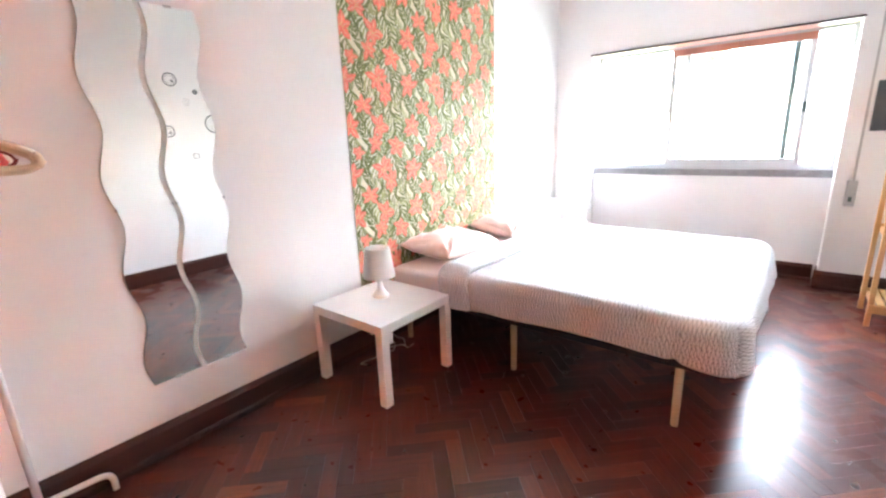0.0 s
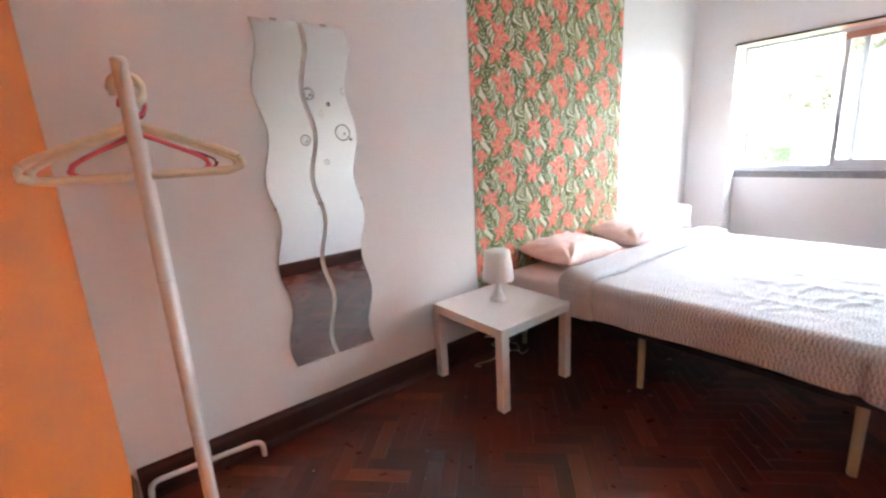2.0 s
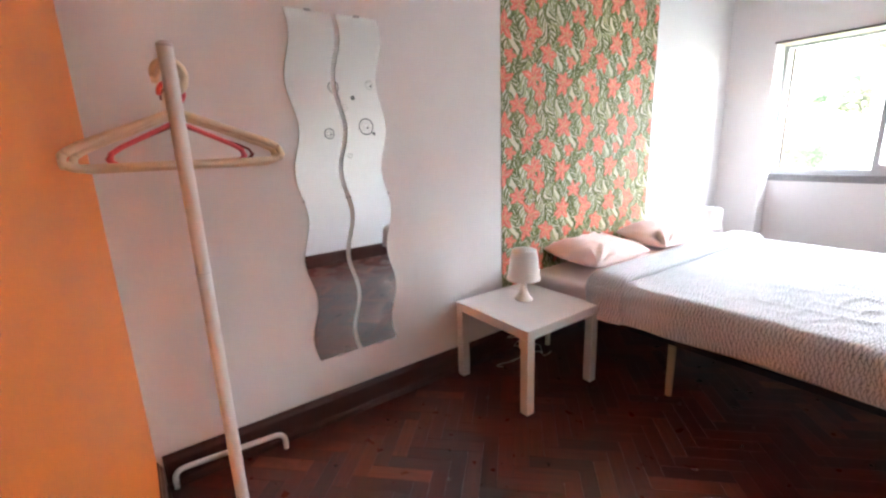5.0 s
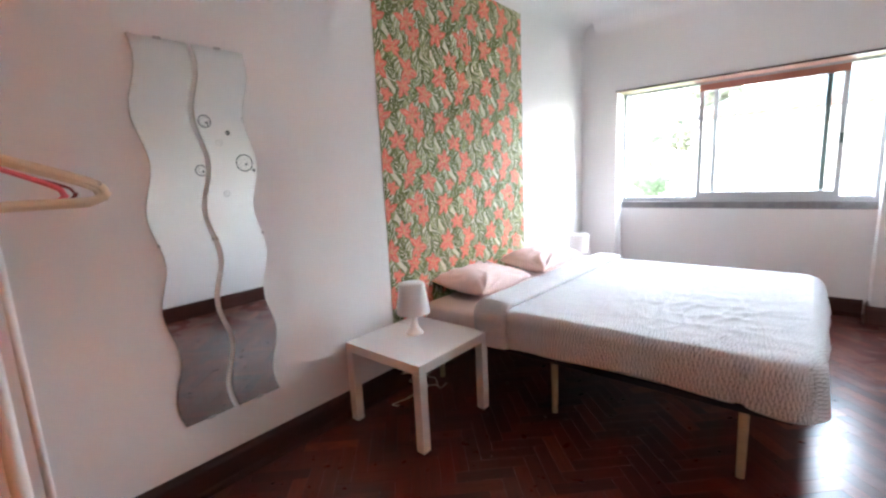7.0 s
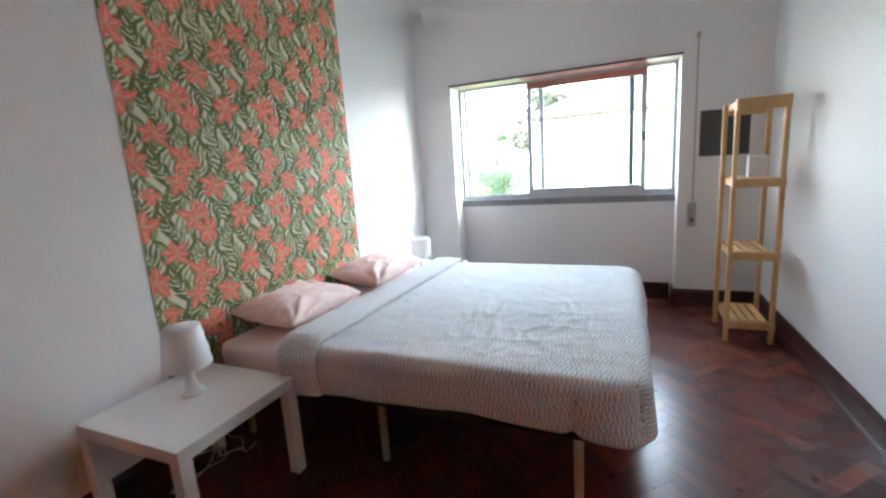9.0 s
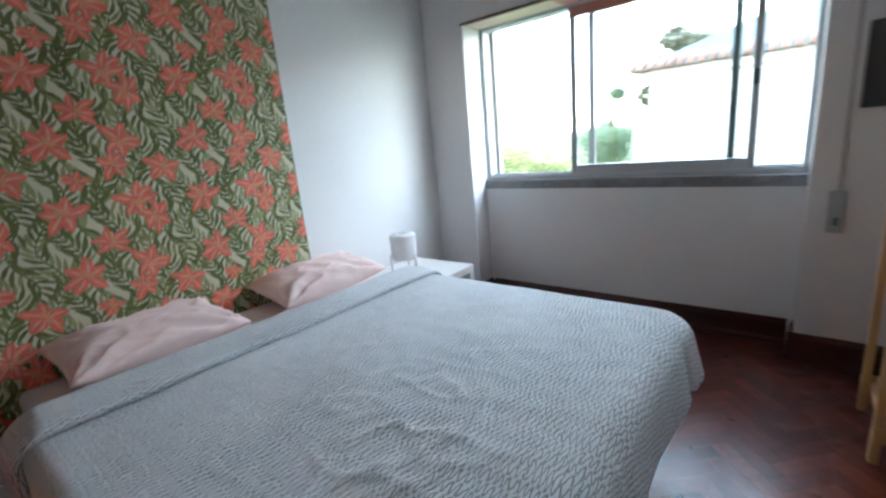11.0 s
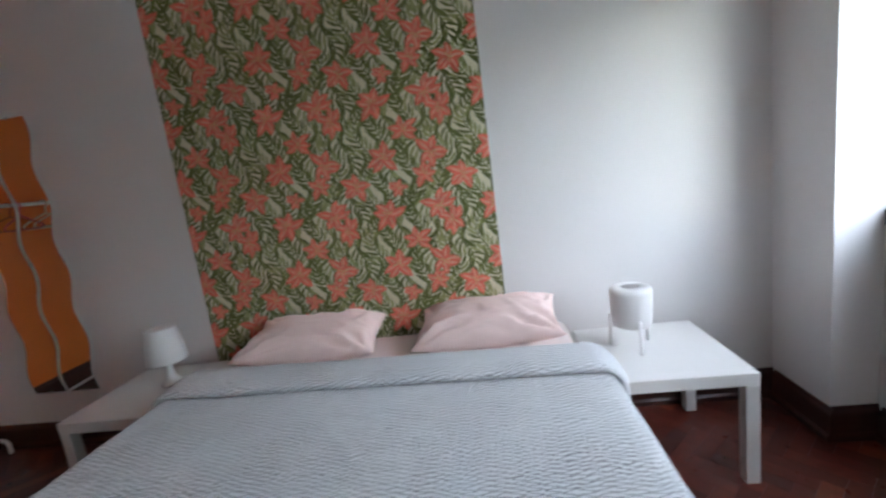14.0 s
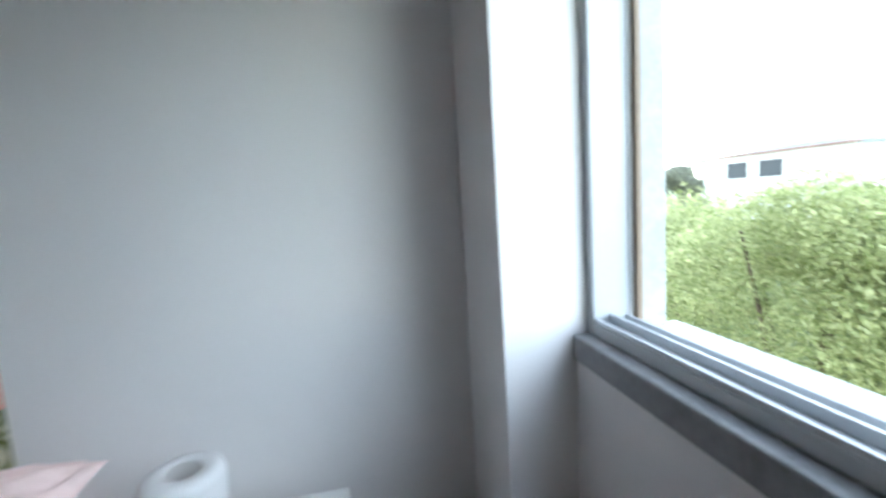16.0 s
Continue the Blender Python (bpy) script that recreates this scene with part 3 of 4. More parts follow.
def drum_lamp(m):
    t = thing("table_lamp", "white drum lamp on three short legs", "lamp", "", m)
    part("shade", lathe([(0.066, 0.100), (0.072, 0.099), (0.078, 0.104), (0.081, 0.118), (0.087, 0.250), (0.083, 0.264), (0.070, 0.271), (0.040, 0.272), (0.038, 0.268), (0.068, 0.266), (0.080, 0.258), (0.083, 0.250), (0.077, 0.118), (0.070, 0.104), (0.066, 0.100)]), SHADE, t, smooth=True)
    part("holder", lathe([(0, 0.108), (0.069, 0.108), (0.069, 0.113), (0.018, 0.115), (0.017, 0.150), (0, 0.152)], 24), PLASTIC, t, smooth=True)
    part("bulb", lathe([(0, 0.1525), (0.014, 0.154), (0.026, 0.185), (0.026, 0.205), (0.012, 0.228), (0, 0.232)], 20), CARD, t, smooth=True)
    for k in range(3):
        a = radians(2 + 120 * k)
        c, s = math.cos(a), math.sin(a)
        part("leg", tube([(0.095 * c, 0.095 * s, 0.0), (0.0895 * c, 0.0895 * s, 0.140)], 0.0085, sides=10, taper=0.0075), PLASTIC, t, smooth=True)
    return t


cone_lamp(pose(0.262, 0.312, 0.451))
drum_lamp(pose(0.284, 2.524, 0.451))

# ---- bed ----
BX0, BX1, BY0, BY1 = 0.035, 1.93, 0.635, 2.275
bed = thing("bed", "double bed base on pale wooden legs", "bed")
part("base", box(BX0 + 0.01, BX1 - 0.02, BY0 + 0.02, BY1 - 0.02, 0.315, 0.345, 0.008), DIVAN, bed, "black cloth underside")
part("side_rail", box(BX0, BX1 - 0.01, BY0 + 0.002, BY0 + 0.019, 0.315, 0.345, 0.003), DIVAN, bed)
part("side_rail", box(BX0, BX1 - 0.01, BY1 - 0.019, BY1 - 0.002, 0.315, 0.345, 0.003), DIVAN, bed)
for x in (0.12, 0.915, 1.765):
    for y in ((0.69, 2.22) if x != 0.915 else (0.71, 1.455, 2.20)):
        part("leg", tube([(x, y, 0.0), (x, y, 0.3145)], 0.0165, sides=16, taper=0.0195), LEGWOOD, bed, smooth=True)


def cloth_box(x0, x1, y0, y1, z0, z1, r, step, puff, seed):
    """A soft box: a round-edged slab whose faces swell and sink a little."""
    b_ = box(x0, x1, y0, y1, z0, z1)
    bmesh.ops.bevel(b_, geom=b_.edges[:], offset=r, segments=4, affect="EDGES", profile=0.5)
    return b_


mattress = thing("mattress", "mattress in a pale pink fitted sheet", "mattress")
part("fitted_sheet", cloth_box(BX0, BX1, BY0, BY1, 0.366, 0.512, 0.035, 0.05, 0.01, 3), SHEET, mattress, smooth=True)
part("side_band", box(BX0 + 0.012, BX1 - 0.012, BY0 + 0.012, BY1 - 0.012, 0.346, 0.3655, 0.006), CARD, mattress, "white quilted side band")


def wrinkle(x, y):
    """Height of the folds of the cover: long soft waves, and sharper creases near the foot end's middle."""
    v = 0.006 * noise.noise(Vector((x * 1.7, y * 1.9, 0.3))) + 0.003 * noise.noise(Vector((x * 6, y * 4, 2.1)))
    near = math.exp(-(((x - 1.50) / 0.30) ** 2 + ((y - 1.15) / 0.34) ** 2))
    wx, wy = x + 0.05 * noise.noise(Vector((x * 5, y * 5, 5))), y + 0.05 * noise.noise(Vector((x * 5, y * 5, 8)))
    rid = noise.noise(Vector((wx * 13, wy * 4.2, 7.7)))
    v += near * 0.011 * max(0, 1 - abs(rid) * 5.0) ** 1.3
    rid2 = noise.noise(Vector((wx * 3.2 + wy * 1.2, wy * 7.5 - wx * 2.0, 1.7)))
    v += (0.25 + near) * 0.005 * max(0, 1 - abs(rid2) * 6)
    return v + 0.0025 * noise.noise(Vector((x * 17, y * 14, 3)))


def duvet():
    """The cover: one sheet from the turned-down head edge over the top and down three sides, rounded at the edges, with a hem that sways."""
    X0, X1, Y0, Y1, TOP, R, DROP = 0.52, 2.005, 0.578, 2.338, 0.568, 0.06, 0.208
    arc = R * math.pi / 2
    def bend_over(s, lo, hi):
        """Along the cloth: where it lies (plan), how far it has dropped, and the outward normal."""
        if s < lo:
            d = lo - s
            if d < arc:
                a = d / R
                return lo - R * math.sin(a), R * (1 - math.cos(a)), -math.sin(a)
            return lo - R, R + d - arc, -1
        if s > hi:
            d = s - hi
            if d < arc:
                a = d / R
                return hi + R * math.sin(a), R * (1 - math.cos(a)), math.sin(a)
            return hi + R, R + d - arc, 1
        return s, 0.0, 0.0
    hang = arc + DROP - R
    us = np.linspace(X0 + 0.10, X1 - R + hang, 150)
    vs = np.linspace(Y0 + R - hang, Y1 - R + hang, 180)
    b_ = bmesh.new()
    uvl = b_.loops.layers.uv.new("UVMap")
    grid = []
    for u in us:
        line = []
        for v in vs:
            x, dx, nx = bend_over(u, -9, X1 - R)
            y, dy, ny = bend_over(v, Y0 + R, Y1 - R)
            drop = max(dx, dy) if min(dx, dy) < 1e-6 else math.hypot(dx, dy) if max(dx, dy) < R else max(dx, dy)
            low = min(1, drop / (DROP + 0.0))
            w = wrinkle(u, v)
            un, vn = min(u, X1 - R), min(max(v, Y0 + R), Y1 - R)
            sway = low * (0.018 * noise.noise(Vector((un * 2.3, vn * 2.3, 9.0 + drop))) + 0.010 * noise.noise(Vector((un * 7, vn * 7, 4.0 + drop))) + 0.006)
            away = (X1 - R - un) if dy > 0 else (min(vn - Y0 - R, Y1 - R - vn) if dx > 0 else 9)
            bulge = math.exp(-(away / 0.15) ** 2)
            crease = low * 0.030 * math.exp(-((away - 0.19) / 0.020) ** 2)
            sway += low * (0.014 * bulge + (0.036 * min(1, max(0, (vn - 0.9) / 1.0)) if dx > 0 else 0)) - crease
            corner = min(1, dx / R) * min(1, dy / R)
            x -= 0.012 * corner * nx
            y -= 0.012 * corner * ny
            hem = low * (0.020 * noise.noise(Vector((un * 1.9, vn * 1.9, 21.0))) - 0.020 * bulge + (0.030 * max(0, un - 0.6) / 1.35 if v < 1.4 else 0))
            x, y = x + nx * sway, y + ny * sway
            # round the corners of the plan
            ax, ay = x - (X1 - 0.13), (Y0 + 0.13 - y if v < 1.4 else y - Y1 + 0.13)
            if ax > 0 and ay > 0:
                k = max(ax, ay) / math.hypot(ax, ay)
                x, y = X1 - 0.13 + ax * k, (Y0 + 0.13 - ay * k if v < 1.4 else Y1 - 0.13 + ay * k)
            line.append(b_.verts.new((x, y, TOP - drop + (1 - low) * w + hem)))
        grid.append(line)
    for i in range(len(us) - 1):
        for j in range(len(vs) - 1):
            f = b_.faces.new((grid[i][j], grid[i + 1][j], grid[i + 1][j + 1], grid[i][j + 1]))
            for lp, (a, c) in zip(f.loops, ((i, j), (i + 1, j), (i + 1, j + 1), (i, j + 1))):
                lp[uvl].uv = (vs[c], us[a])
    ob = thing("duvet", "grey patterned cover with pale dashes, turned down", "duvet")
    body = part("cover", b_, COVER, ob, smooth=True)
    sol = body.modifiers.new("thickness", "SOLIDIFY")
    sol.thickness, sol.offset = 0.014, -1
    # the fold turned back at the head end, a flat roll over the cover
    b_ = bmesh.new()
    uvl = b_.loops.layers.uv.new("UVMap")
    W = 0.20
    prof = []
    for k in range(9):
        a = math.pi * (0.5 + k / 8)
        prof.append((X0 + 0.028 + 0.028 * math.cos(a), 0.028 + 0.028 * math.sin(a)))
    prof = [(X0 + W - 0.012, -0.006), (X0 + W + 0.004, 0.002), (X0 + W + 0.006, 0.014), (X0 + W - 0.006, 0.025), (X0 + W * 0.7, 0.034), (X0 + W * 0.35, 0.037)] + [(x, z * 0.68 - 0.004) for x, z in prof] + [(X0 + 0.10, 0.002)]
    grid = []
    for v in vs:
        y, dy, ny = bend_over(v, Y0 + R, Y1 - R)
        low = min(1, dy / DROP)
        line, run = [], 0
        for k, (x, h) in enumerate(prof):
            wob = 0.010 * noise.noise(Vector((v * 2.2, 3.3, 0))) + 0.004 * noise.noise(Vector((v * 9, 1.3, k * 0.2)))
            hh = h + 0.004 * noise.noise(Vector((x * 8, v * 5, 2)))
            skew = -0.045 * (v - Y0) / (Y1 - Y0) * -1
            line.append((b_.verts.new((x + wob + skew - 0.03 + 0.02 * low, y + ny * (hh + 0.004), 0.562 - dy * 0.93 + hh * (1 - abs(ny)) + 0.012 * (1 - low))), run))
            if k + 1 < len(prof):
                run += math.hypot(prof[k + 1][0] - x, prof[k + 1][1] - h)
        grid.append(line)
    for j in range(len(vs) - 1):
        for k in range(len(prof) - 1):
            f = b_.faces.new((grid[j][k][0], grid[j + 1][k][0], grid[j + 1][k + 1][0], grid[j][k + 1][0]))
            for lp, (a, c) in zip(f.loops, ((j, k), (j + 1, k), (j + 1, k + 1), (j, k + 1))):
                lp[uvl].uv = (vs[a], 3 + grid[a][c][1])
    part("turned_down_fold", b_, COVER, ob, smooth=True)
    return ob


duvet()


def pillow(label, m, seed, tilt):
    """A soft pillow: a swollen cushion with drawn-in sides, pointed corners and creases running in from them."""
    L, W, H, n = 0.66, 0.41, 0.165, 44
    b_ = bmesh.new()
    shell = {}
    for side in (1, -1):
        for i in range(n + 1):
            for j in range(n + 1):
                u, v = -1 + 2 * i / n, -1 + 2 * j / n
                edge = i in (0, n) or j in (0, n)
                if side == -1 and edge:
                    shell[side, i, j] = shell[1, i, j]
                    continue
                x = u * L / 2 * (1 - 0.07 * (1 - v * v) * abs(u) ** 3)
                y = v * W / 2 * (1 - 0.09 * (1 - u * u) * abs(v) ** 3)
                swell = (max(0, 1 - u * u) ** 0.45) * (max(0, 1 - v * v) ** 0.45)
                cr = math.hypot(abs(u) - 1, abs(v) - 1)
                ang = math.atan2(1 - abs(v), 1 - abs(u) + 1e-6)
                crease = math.sin(ang * 11 + seed + 3 * noise.noise(Vector((u * 2, v * 2, seed)))) * 0.021 * math.exp(-((cr - 0.42) / 0.36) ** 2)
                fold = 0.010 * noise.noise(Vector((u * 2.4 + seed, v * 2.0, side))) + 0.010 * max(0, 1 - 4 * abs(noise.noise(Vector((u * 2.5 + v, v * 3.4, seed + 5)))))
                z = side * (H * 0.5 * swell * (1.1 if side > 0 else 0.75)) + (crease + fold) * swell ** 0.4 * (1 if side > 0 else 0.3)
                shell[side, i, j] = b_.verts.new((x, y, z + 0.012 * (u * u * v * v)))
    for side in (1, -1):
        for i in range(n):
            for j in range(n):
                b_.faces.new((shell[side, i, j], shell[side, i + 1, j], shell[side, i + 1, j + 1], shell[side, i, j + 1]))
    ob = put("pillow", b_, PILLOW, smooth=True)
    ob.matrix_world = m
    return tagged(ob, label, "pillow", "pink pillows on the bed")


pillow("creased pink cotton pillow at the bed's head", pose(0.215, 1.060, 0.592, 6, 2, 93), 1.0, 0)
pillow("creased pink cotton pillow nearer the window", pose(0.222, 1.900, 0.594, 7, -2, 88), 4.0, 0)


# ---- wavy mirrors ----
def wavy_mirror(y0, label):
    """A tall narrow mirror with both long edges waving in step, on the wall x = 0."""
    Z0, Z1, W, n = 0.338, 1.875, 0.200, 72
    wave = lambda z: 0.0195 * math.sin(2 * math.pi * z / 0.388 - 2.42)
    outline = [(y0 + wave(Z0 + (Z1 - Z0) * k / n), Z0 + (Z1 - Z0) * k / n) for k in range(n + 1)]
    full = outline + [(y + W, z) for y, z in outline[::-1]]
    t = thing("wavy_mirror", label, "mirror", "wavy wall mirrors")
    part("backing", prism(full, 0.0015, 0.0052, lambda u, v, w: (w, u, v)), MIRROREDGE, t)
    b_ = bmesh.new()
    rows = [(b_.verts.new((0.0056, y + 0.002, z)), b_.verts.new((0.0056, y + W - 0.002, z))) for y, z in outline]
    for (a, c), (d, e) in zip(rows, rows[1:]):
        b_.faces.new((a, c, e, d))
    glass = part("mirror_glass", b_, MIRROR, t, "silvered mirror face")
    for f in glass.data.polygons:
        f.use_smooth = False
    for z, edge in ((Z1, 0.5), (1.10, 0.0), (1.10, 1.0), (Z0, 0.5)):
        yy = y0 + wave(z) + W * edge
        part("clip", box(0.002, 0.0085, yy - 0.014 if edge == 0.5 else yy - 0.005, yy + 0.014 if edge == 0.5 else yy + 0.005, z - 0.006 if z < 1.8 else z - 0.004, z + 0.006, 0.002), BOXGREY, t, "small metal mirror clip")
    return t


wavy_mirror(-0.796, "tall wavy-edged wall mirror beside its twin")
wavy_mirror(-0.578, "tall wavy-edged wall mirror near the side table")


# ---- clothes rack ----
def clothes_rack():
    m = pose(0.040, -1.226, 0, 0, 0, -5.0)
    t = thing("clothes_rack", "white tubular steel clothes rack by the wall", "clothes rack", "", m)
    L, H = 0.965, 1.490
    for x in (0, L):
        foot = part("foot", tube(bent([(x, -0.215, 0.0), (x, -0.215, 0.080), (x, 0.215, 0.080), (x, 0.215, 0.0)], 0.045), 0.0115, sides=12), STEELWHITE, t, smooth=True)
        part("post", tube([(x, 0, 0.0925), (x, 0, H)], 0.0122, sides=16), STEELWHITE, t, smooth=True)
        part("cap", lathe([(0, H), (0.0124, H), (0.0124, H + 0.004), (0.008, H + 0.008), (0, H + 0.009)], 16, cx=x), STEELWHITE, t, smooth=True)
        part("sleeve", lathe([(0.0124, 1.10), (0.0134, 1.101), (0.0134, 1.104), (0.0124, 1.105)], 16, cx=x), STEELWHITE, t, smooth=True)
    part("rail", tube([(0.0123, 0, H - 0.020), (L - 0.0123, 0, H - 0.020)], 0.0125, sides=14), STEELWHITE, t, smooth=True)
    part("lower_bar", tube([(0.0116, 0, 0.080), (L - 0.0116, 0, 0.080)], 0.010, sides=12), STEELWHITE, t, smooth=True)
    return m


RACK = clothes_rack()


def hanger(x, turn, wide, high, r, mat, label, tip=0.0):
    """A hanger whose hook rests on the rail at x along it; its shoulders lie across the rail."""
    m = RACK @ pose(x, 0, 1.490 - 0.020 + 0.0125 + r, 0, tip, turn)
    t = thing("clothes_hanger", label, "hanger", "clothes hangers on the rack", m)
    hook = [(0, 0.026 * math.sin(a), 0.026 * math.cos(a) - 0.026) for a in (radians(-100 + 20 * k) for k in range(0, 15))]
    hook += [(0, 0.006, -0.060), (0, 0, -0.092)]
    part("hook", tube(hook, r * 0.9, sides=8), mat, t, smooth=True)
    w = wide / 2
    body = bent([(0, 0, -0.092), (0, w * 0.85, -0.092 - high * 0.62), (0, w, -0.092 - high * 0.80), (0, w * 0.93, -0.092 - high), (0, -w * 0.93, -0.092 - high), (0, -w, -0.092 - high * 0.80), (0, -w * 0.85, -0.092 - high * 0.62), (0, 0, -0.092)], 0.020, 6)
    part("shoulder_bar", tube(body[:-1], r, sides=8, closed=True), mat, t, smooth=True)
    return t


hanger(0.845, 2, 0.385, 0.10, 0.0075, HANGER_CREAM, "cream plastic hanger on the rack's rail")
hanger(0.775, -3, 0.38, 0.105, 0.0075, HANGER_CREAM, "cream plastic hanger behind another one")
hanger(0.575, 4, 0.30, 0.10, 0.006, HANGER_PINK, "pink plastic hanger on the rack's rail")
hanger(0.505, -20, 0.36, 0.095, 0.003, HANGER_WIRE, "thin dark red hanger on the rack's rail")


# ---- shelf rack in the corner ----
def shelf_rack():
    t = thing("shelf_rack", "tall open pine shelf rack in the corner", "shelf", "", pose(2.550, 2.504, 0))
    W, D, H = 0.285, 0.40, 1.60
    for x in (0, W - 0.028):
        for y in (0, D - 0.028):
            part("post", box(x, x + 0.028, y, y + 0.028, 0, H, 0.003), PINE, t)
    for z in (0.10, 0.575, 1.05):
        for y in (0.0285, D - 0.0445):
            part("rail", box(0.0, W, y - 0.0445 if y < 0.1 else y + 0.045, y - 0.0295 if y < 0.1 else y + 0.060, z, z + 0.055, 0.003), PINE, t)
        for x in (0.029, W - 0.044):
            part("rail", box(x, x + 0.015, 0.0285, D - 0.0285, z, z + 0.045, 0.003), PINE, t)
        for k in range(4):
            x = 0.046 + k * (W - 0.092 + 0.014) / 4
            part("slat", box(x, x + 0.040, 0.016, D - 0.016, z + 0.0455, z + 0.056, 0.002), PINE, t)
    part("rail", box(0.0, W, -0.0155, -0.0005, H - 0.075, H, 0.003), PINE, t)
    part("rail", box(0.0, W, D + 0.0005, D + 0.0155, H - 0.075, H, 0.003), PINE, t)
    for x in (0.029, W - 0.044):
        part("rail", box(x, x + 0.015, 0.0285, D - 0.0285, H - 0.045, H - 0.005, 0.003), PINE, t)


shelf_rack()
card = tagged(put("white_box", box(2.670, 2.775, 2.66, 2.72, 1.107, 1.245, 0.004), CARD), "small white box on the pine shelf", "box")

# ---- on the walls ----
board = thing("wall_panel", "dark grey square panel hung on the wall", "panel")
part("board", box(2.460, 2.795, NORTH - 0.022, NORTH - 0.002, 1.253, 1.605, 0.004), SLATE, board)
strap = thing("shutter_strap", "grey shutter strap with its wall box", "strap")
part("belt", box(2.422, 2.436, NORTH - 0.0035, NORTH - 0.0015, 0.885, 2.16), STRAP, strap)
part("guide", box(2.414, 2.444, NORTH - 0.016, NORTH - 0.002, 2.15, 2.195, 0.003), BOXGREY, strap)
sb = part("winder_box", box(2.394, 2.456, NORTH - 0.018, NORTH - 0.002, 0.690, 0.888, 0.004), BOXGREY, strap)
part("slot", box(2.415, 2.437, NORTH - 0.0195, NORTH - 0.0185, 0.725, 0.765), ALUDARK, sb)


def ring(y, z, r, w, mat, parent, name="ring"):
    b_ = bmesh.new()
    n = 32
    rows = [(b_.verts.new((EAST - 0.0012, y + r * math.cos(t), z + r * math.sin(t))), b_.verts.new((EAST - 0.0012, y + (r - w) * math.cos(t), z + (r - w) * math.sin(t)))) for t in (2 * math.pi * k / n for k in range(n))]
    for k in range(n):
        (a, c), (d, e) = rows[k], rows[(k + 1) % n]
        b_.faces.new((a, d, e, c))
    return part(name, b_, mat, parent)


for y, z, rings in ((0.615, 1.995, ((0.066, 0.012, DECAL), (0.042, 0.003, DECAL))), (0.838, 1.888, ((0.026, 0.022, DECAL),)), (0.735, 1.785, ((0.036, 0.004, DECAL_L), (0.020, 0.003, DECAL_L))),
                    (0.980, 1.570, ((0.096, 0.015, DECAL), (0.060, 0.004, DECAL_L), (0.040, 0.005, DECAL_L))), (1.075, 1.490, ((0.020, 0.018, DECAL),)), (1.055, 2.035, ((0.052, 0.007, DECAL_L), (0.034, 0.003, DECAL_L))), (0.520, 1.497, ((0.060, 0.012, DECAL), (0.030, 0.004, DECAL))), (0.745, 1.244, ((0.032, 0.005, DECAL), (0.018, 0.003, DECAL_L)))):
    t = thing("wall_sticker", "round grey ring sticker on the white wall", "sticker", "ring stickers on the wall")
    for r, w, mt in rings:
        ring(y, z, r, w, mt, t)
    if len(rings) > 1 and rings[0][0] > 0.05:
        b_ = bmesh.new()
        bmesh.ops.create_circle(b_, cap_ends=True, radius=0.014, segments=16, matrix=Matrix.Translation((EAST - 0.0016, y + 0.018, z - 0.012)) @ Euler((0, radians(90), 0)).to_matrix().to_4x4())
        part("dot", b_, DECAL, t)

# ---- sockets and cables under the left table ----
plug = thing("power_strip", "white wall socket with plugs and cables", "socket")
part("socket_plate", box(0.0015, 0.012, 0.47, 0.56, 0.19, 0.27, 0.003), PLASTIC, plug)
part("plug", box(0.0122, 0.05, 0.485, 0.525, 0.21, 0.25, 0.006), PLASTIC, plug)
rng = random.Random(5)
for k in range(4):
    pts, p = [], Vector((0.05, 0.505, 0.225))
    for i in range(26):
        t = i / 25
        pts.append((0.06 + 0.13 * t + 0.05 * math.sin(9 * t + k), 0.50 - 0.12 * t * (k - 1) + 0.06 * math.cos(11 * t + 2 * k), max(0.008, 0.22 - 0.30 * t + 0.07 * math.sin(8 * t + k * 1.3))))
    part("cable", tube(pts, 0.003, sides=6), CABLE, plug, smooth=True)
cord = thing("lamp_cord", "thin white lamp cord lying on the side table", "cord")
part("cord", tube([(0.262 - 0.030 * t + 0.012 * math.sin(7 * t), 2.468 - 0.150 * t, 0.4535 + 0.0008 * math.sin(5 * t)) for t in (k / 16 for k in range(17))], 0.0022, sides=6), PLASTIC, cord, smooth=True)
cord = thing("lamp_cord", "thin white lamp cord behind the lamp", "cord")
part("cord", tube([(0.218 - 0.165 * t, 0.362 + 0.04 * math.sin(2.6 * t), 0.4535) for t in (k / 16 for k in range(17))], 0.0022, sides=6), PLASTIC, cord, smooth=True)

# ---- outside ----
GROUND = -2.2
b = bmesh.new()
N = 48
rows = [[b.verts.new((-300 + 600 * i / N, 4.1 + 900 * (j / N) ** 2, GROUND + 0.25 * noise.noise(Vector((i * 0.7, j * 0.6, 0))) + (0 if j < 20 else (j - 20) * 0.05))) for j in range(N + 1)] for i in range(N + 1)]
for i in range(N):
    for j in range(N):
        b.faces.new((rows[i][j], rows[i + 1][j], rows[i + 1][j + 1], rows[i][j + 1]))
tagged(put("ground", b, GRASS, smooth=True), "grassy garden ground outside", "ground", kind="structure")


